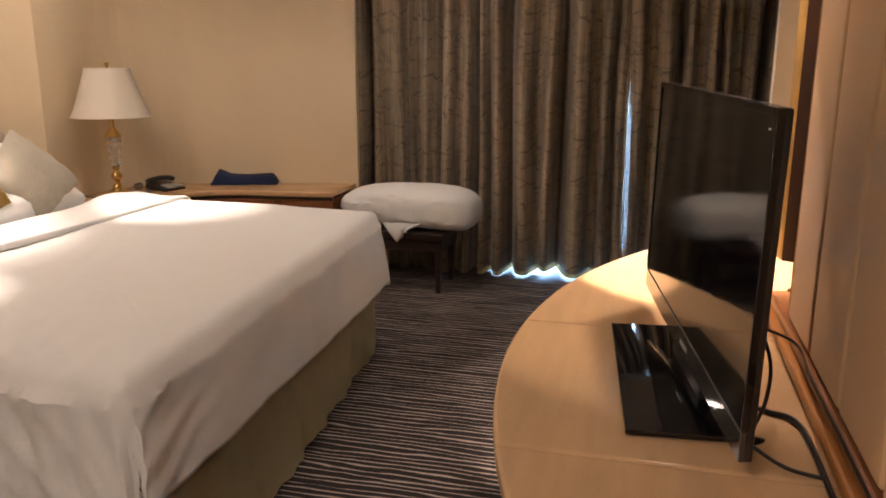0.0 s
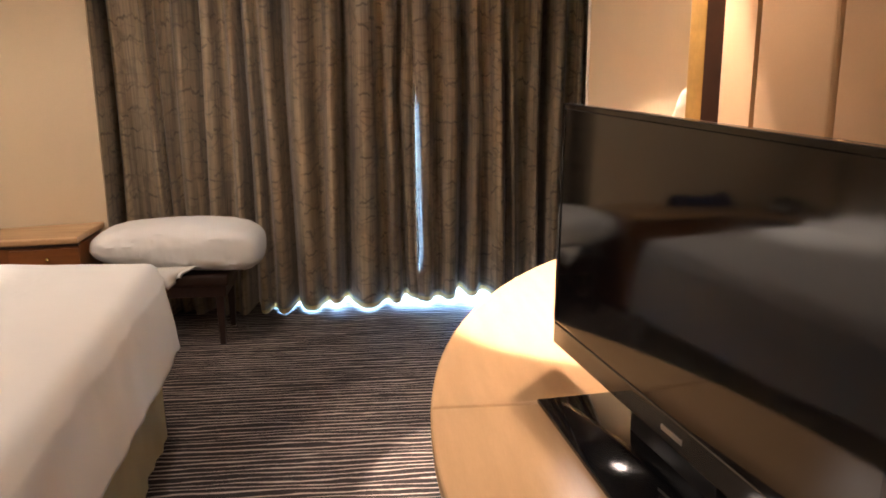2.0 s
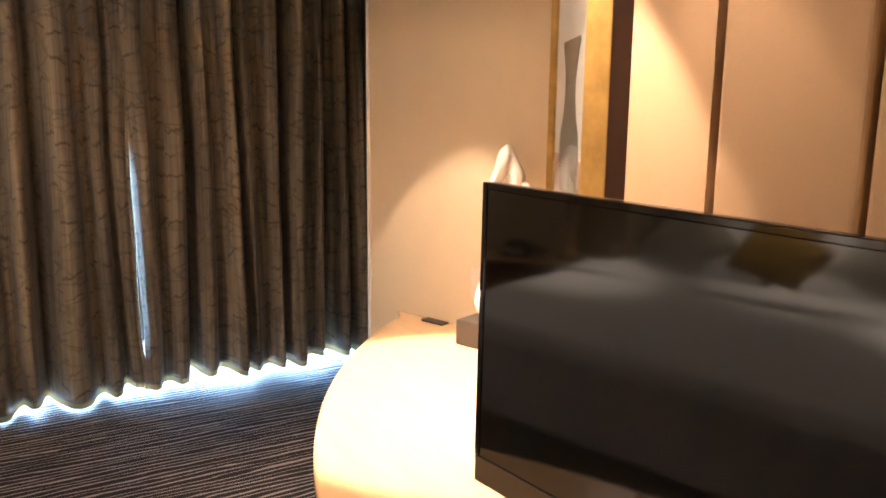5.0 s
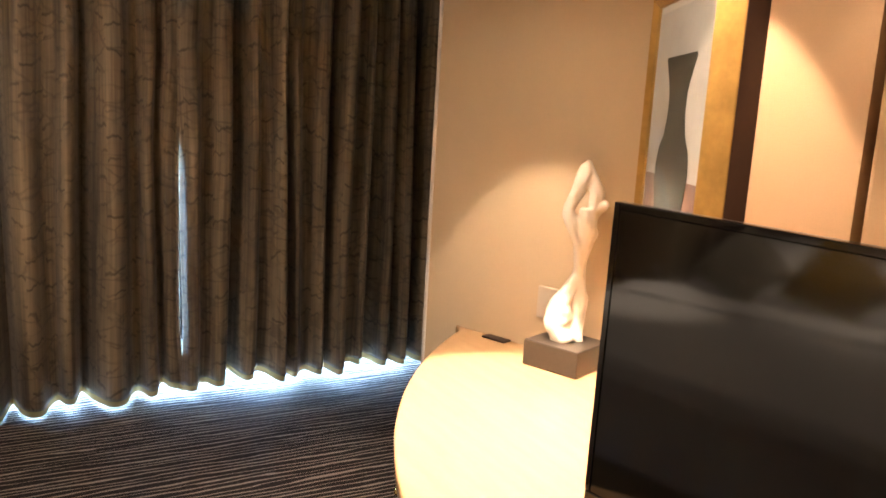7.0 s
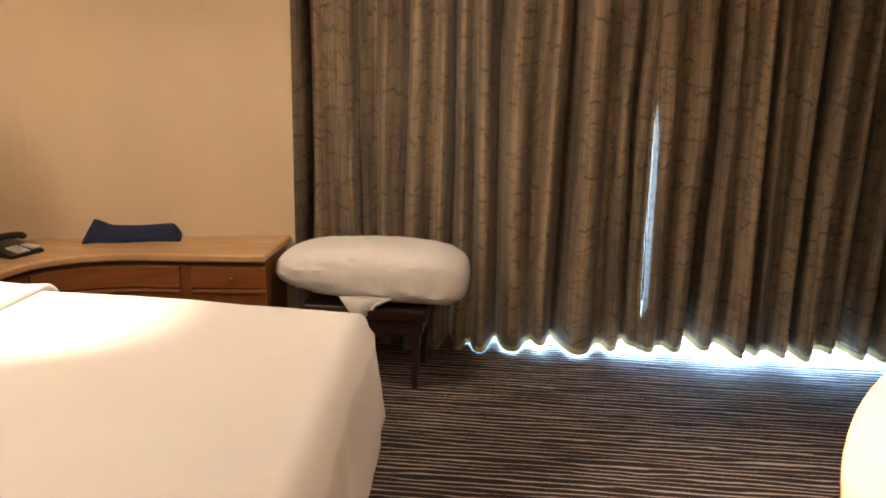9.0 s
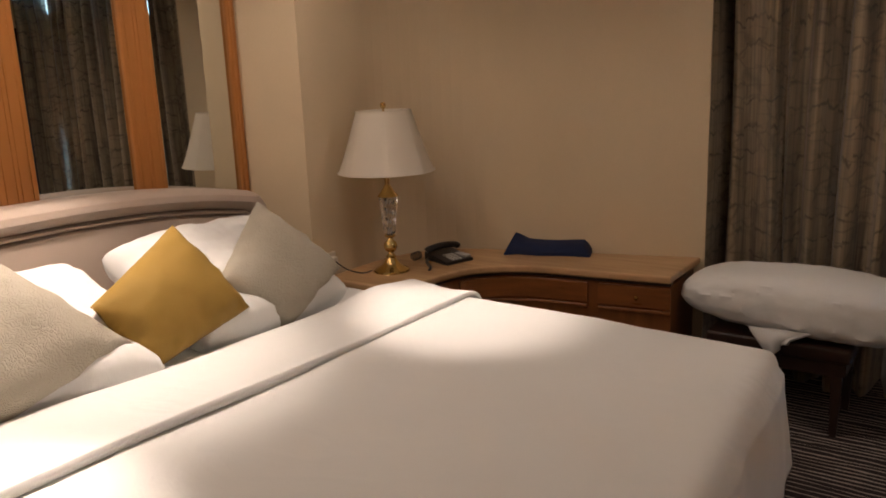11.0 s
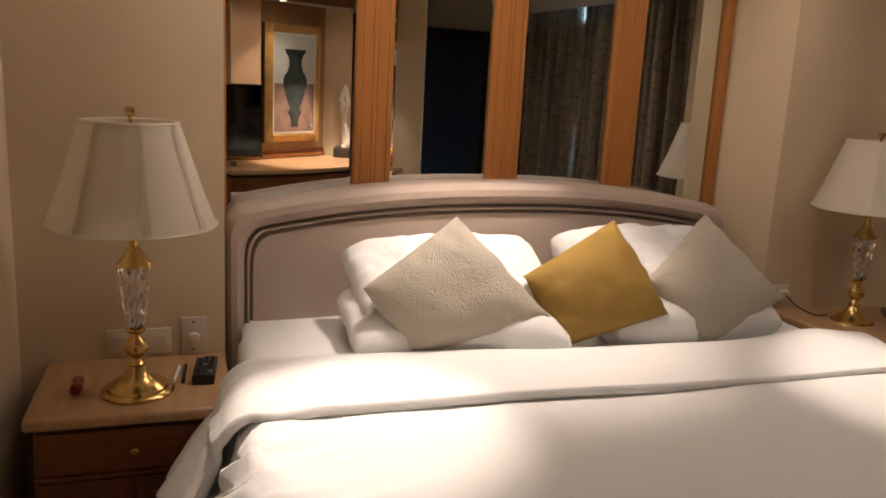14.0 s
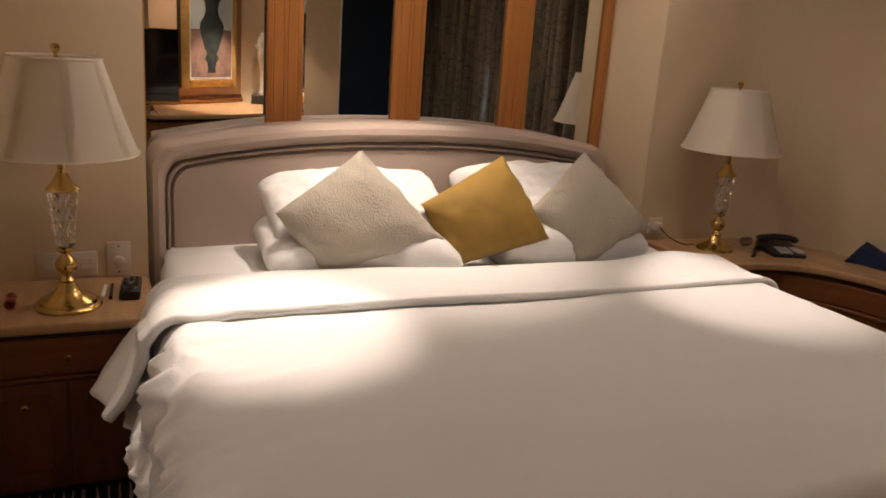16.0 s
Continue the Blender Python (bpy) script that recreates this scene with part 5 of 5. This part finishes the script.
def statue_mesh():
    """An abstract twisting form: tapering limbs run together."""
    bm = bmesh.new()
    side = Vector((0.776, -0.63, 0))
    deep = Vector((0.63, 0.776, 0))

    def limb(points, radii):
        line = smooth_line([(SX + side.x * u + deep.x * d, SY + side.y * u + deep.y * d, TC + 0.08 + z) for u, d, z in points], 6)
        rads = [p[0] for p in smooth_line([(r, 0, 0) for r in radii], 6)]
        n, rings, across = 14, [], None
        for i, p in enumerate(line):
            d = (line[min(i + 1, len(line) - 1)] - line[max(i - 1, 0)]).normalized()
            across = d.orthogonal().normalized() if across is None else (across - d * across.dot(d)).normalized()
            w = d.cross(across)
            ring = []
            for k in range(n):
                a = 2 * math.pi * k / n
                q = rads[i] * (1 + 0.16 * math.sin(2 * a + i * 0.5) + 0.25 * noise.noise((math.cos(a) * 1.5, math.sin(a) * 1.5, i * 0.35)))
                ring.append(bm.verts.new(p + q * (math.cos(a) * across + math.sin(a) * w)))
            rings.append(ring)
        for a, b in zip(rings, rings[1:]):
            for k in range(n):
                bm.faces.new((a[k], a[(k + 1) % n], b[(k + 1) % n], b[k]))
        bm.faces.new(rings[0][::-1])
        bm.faces.new(rings[-1])

    limb([(-0.015, 0, 0.0), (-0.035, 0, 0.06), (-0.03, -0.005, 0.12), (-0.005, 0, 0.18), (0.02, 0.005, 0.23)], [0.040, 0.040, 0.034, 0.022, 0.016])
    limb([(0.02, 0.02, 0.0), (0.025, 0.02, 0.10), (0.02, 0.01, 0.20), (0.018, 0, 0.28), (0.024, 0, 0.36), (0.03, 0, 0.43)], [0.030, 0.024, 0.021, 0.023, 0.036, 0.030])
    limb([(0.012, -0.01, 0.30), (-0.012, -0.015, 0.37), (-0.030, -0.01, 0.42), (-0.008, 0, 0.48), (0.012, 0, 0.55), (0.022, 0, 0.578)], [0.012, 0.018, 0.020, 0.022, 0.020, 0.009])
    limb([(0.035, 0, 0.38), (0.052, 0, 0.46), (0.036, 0, 0.53), (0.022, 0, 0.565)], [0.024, 0.022, 0.015, 0.010])
    limb([(0.035, 0, 0.40), (0.065, -0.005, 0.435), (0.088, -0.01, 0.452)], [0.022, 0.016, 0.010])
    return bm


statue = part("statue", statue_mesh(), "marble", None, "twisting white abstract sculpture on a dark plinth", True, "statue")
md = statue.modifiers.new("merge", "REMESH")
md.mode, md.voxel_size, md.use_smooth_shade = "VOXEL", 0.0045, True
sd = Vector((CORNER[0] - END[0], CORNER[1] - END[1])).normalized()
sn = Vector((sd.y, -sd.x))
if sn.x > 0:
    sn = -sn
o_ = Vector(END) + sd * 0.60
sock = thing("wall_socket", (o_.x, o_.y, 0.84), "ivory plastic double socket on the wall behind the statue", "socket", "wall plates")
bm = box(-0.08, 0.001, 0.84, 0.08, 0.010, 0.95, 0.003)
bmesh.ops.transform(bm, matrix=Matrix(((sd.x, sn.x, 0, o_.x), (sd.y, sn.y, 0, o_.y), (0, 0, 1, 0), (0, 0, 0, 1))), verts=bm.verts[:])
part("cover", bm, "plastic", sock)

# ---- gilt-framed picture ----
pic = thing("framed_picture", (3.75, -0.22, 1.0), "gilt-framed print of a dark vase on pale ground", "picture")
PS0, PS1, PZ0, PZ1, PW = 0.066, 0.705, 0.875, 1.885, 0.075
D0 = 0.078
O_NICHE = Vector((3.646, -0.558))
# across the rail from its outer edge inwards, and out of the wall: it rises to a crest beside the print
RAIL = [(0.003, 0.022), (0.003, 0.066), (0.012, 0.076), (0.030, 0.086), (0.050, 0.105), (0.058, 0.108), (0.064, 0.104), (0.075, 0.092), (0.075, 0.022)]


def rail(upright, start, sign, lo, hi):
    bm = bmesh.new()
    ends = []
    for end in (lo, hi):
        loop = []
        for w, d in RAIL:
            a, z = (start + sign * w, end) if upright else (end, start + sign * w)
            q = O_NICHE + nd * a + nn * d
            loop.append(bm.verts.new((q.x, q.y, z)))
        ends.append(loop)
    for k in range(len(RAIL)):
        m = (k + 1) % len(RAIL)
        bm.faces.new((ends[0][k], ends[0][m], ends[1][m], ends[1][k]))
    bm.faces.new(ends[0][::-1])
    bm.faces.new(ends[1])
    return bm


part("frame_rail", rail(True, PS0, 1, PZ0, PZ1), "gilt", pic, smooth=True)
part("frame_rail", rail(True, PS1, -1, PZ0, PZ1), "gilt", pic, smooth=True)
part("frame_rail", rail(False, PZ0, 1, PS0 + PW, PS1 - PW), "gilt", pic, smooth=True)
part("frame_rail", rail(False, PZ1, -1, PS0 + PW, PS1 - PW), "gilt", pic, smooth=True)
for a, b in ((PS0, PS0 + 0.0025), (PS1 - 0.0025, PS1)):
    part("frame_side", niche_box(a, b, 0.021, 0.064, PZ0, PZ1), "frame_side", pic, "dark brown outer side of the frame")
part("mount", niche_box(PS0 + PW, PS1 - PW, D0, D0 + 0.008, PZ0 + PW, PZ1 - PW), "paper", pic, "cream mount")
ia, ib, ja, jb = PS0 + PW + 0.016, PS1 - PW - 0.016, PZ0 + PW + 0.018, PZ1 - PW - 0.018
PWID, PHGT = ib - ia, jb - ja
mid = ja + PHGT * 0.505
pr_ = part("print", niche_box(ia, ib, D0 + 0.008, D0 + 0.011, mid, jb), "sky_paint", pic, "pale upper ground of the print")
part("lower_ground", niche_box(ia, ib, D0 + 0.008, D0 + 0.011, ja, mid - 0.001), "rust_paint", pr_, "rust brown lower ground")
cx_ = (ia + ib) / 2
# half width of the vase against the print's width, height against the print's height
half = [(0.10, 0.05), (0.09, 0.10), (0.115, 0.16), (0.165, 0.19), (0.165, 0.215), (0.12, 0.24), (0.17, 0.30), (0.24, 0.40), (0.285, 0.47), (0.30, 0.53),
        (0.27, 0.585), (0.19, 0.63), (0.155, 0.69), (0.155, 0.74), (0.18, 0.78), (0.235, 0.825), (0.265, 0.85), (0.255, 0.858)]
vbm = bmesh.new()
outl = [(cx_ + r * PWID, ja + h * PHGT) for r, h in half] + [(cx_ - r * PWID, ja + h * PHGT) for r, h in reversed(half)]
L1 = []
for dd in (D0 + 0.0115, D0 + 0.013):
    L1.append([vbm.verts.new((O_NICHE.x + nd.x * s + nn.x * dd, O_NICHE.y + nd.y * s + nn.y * dd, z)) for s, z in outl])
vbm.faces.new(L1[1])
vbm.faces.new(L1[0][::-1])
for i in range(len(outl)):
    j = (i + 1) % len(outl)
    vbm.faces.new((L1[0][i], L1[0][j], L1[1][j], L1[1][i]))
part("vase_figure", vbm, "vase_paint", pr_, "dark painted vase")
gl_ = part("glazing", niche_box(PS0 + PW, PS1 - PW, D0 + 0.016, D0 + 0.019, PZ0 + PW, PZ1 - PW), "glass", pic, "clear picture glass")
gl_.visible_shadow = False
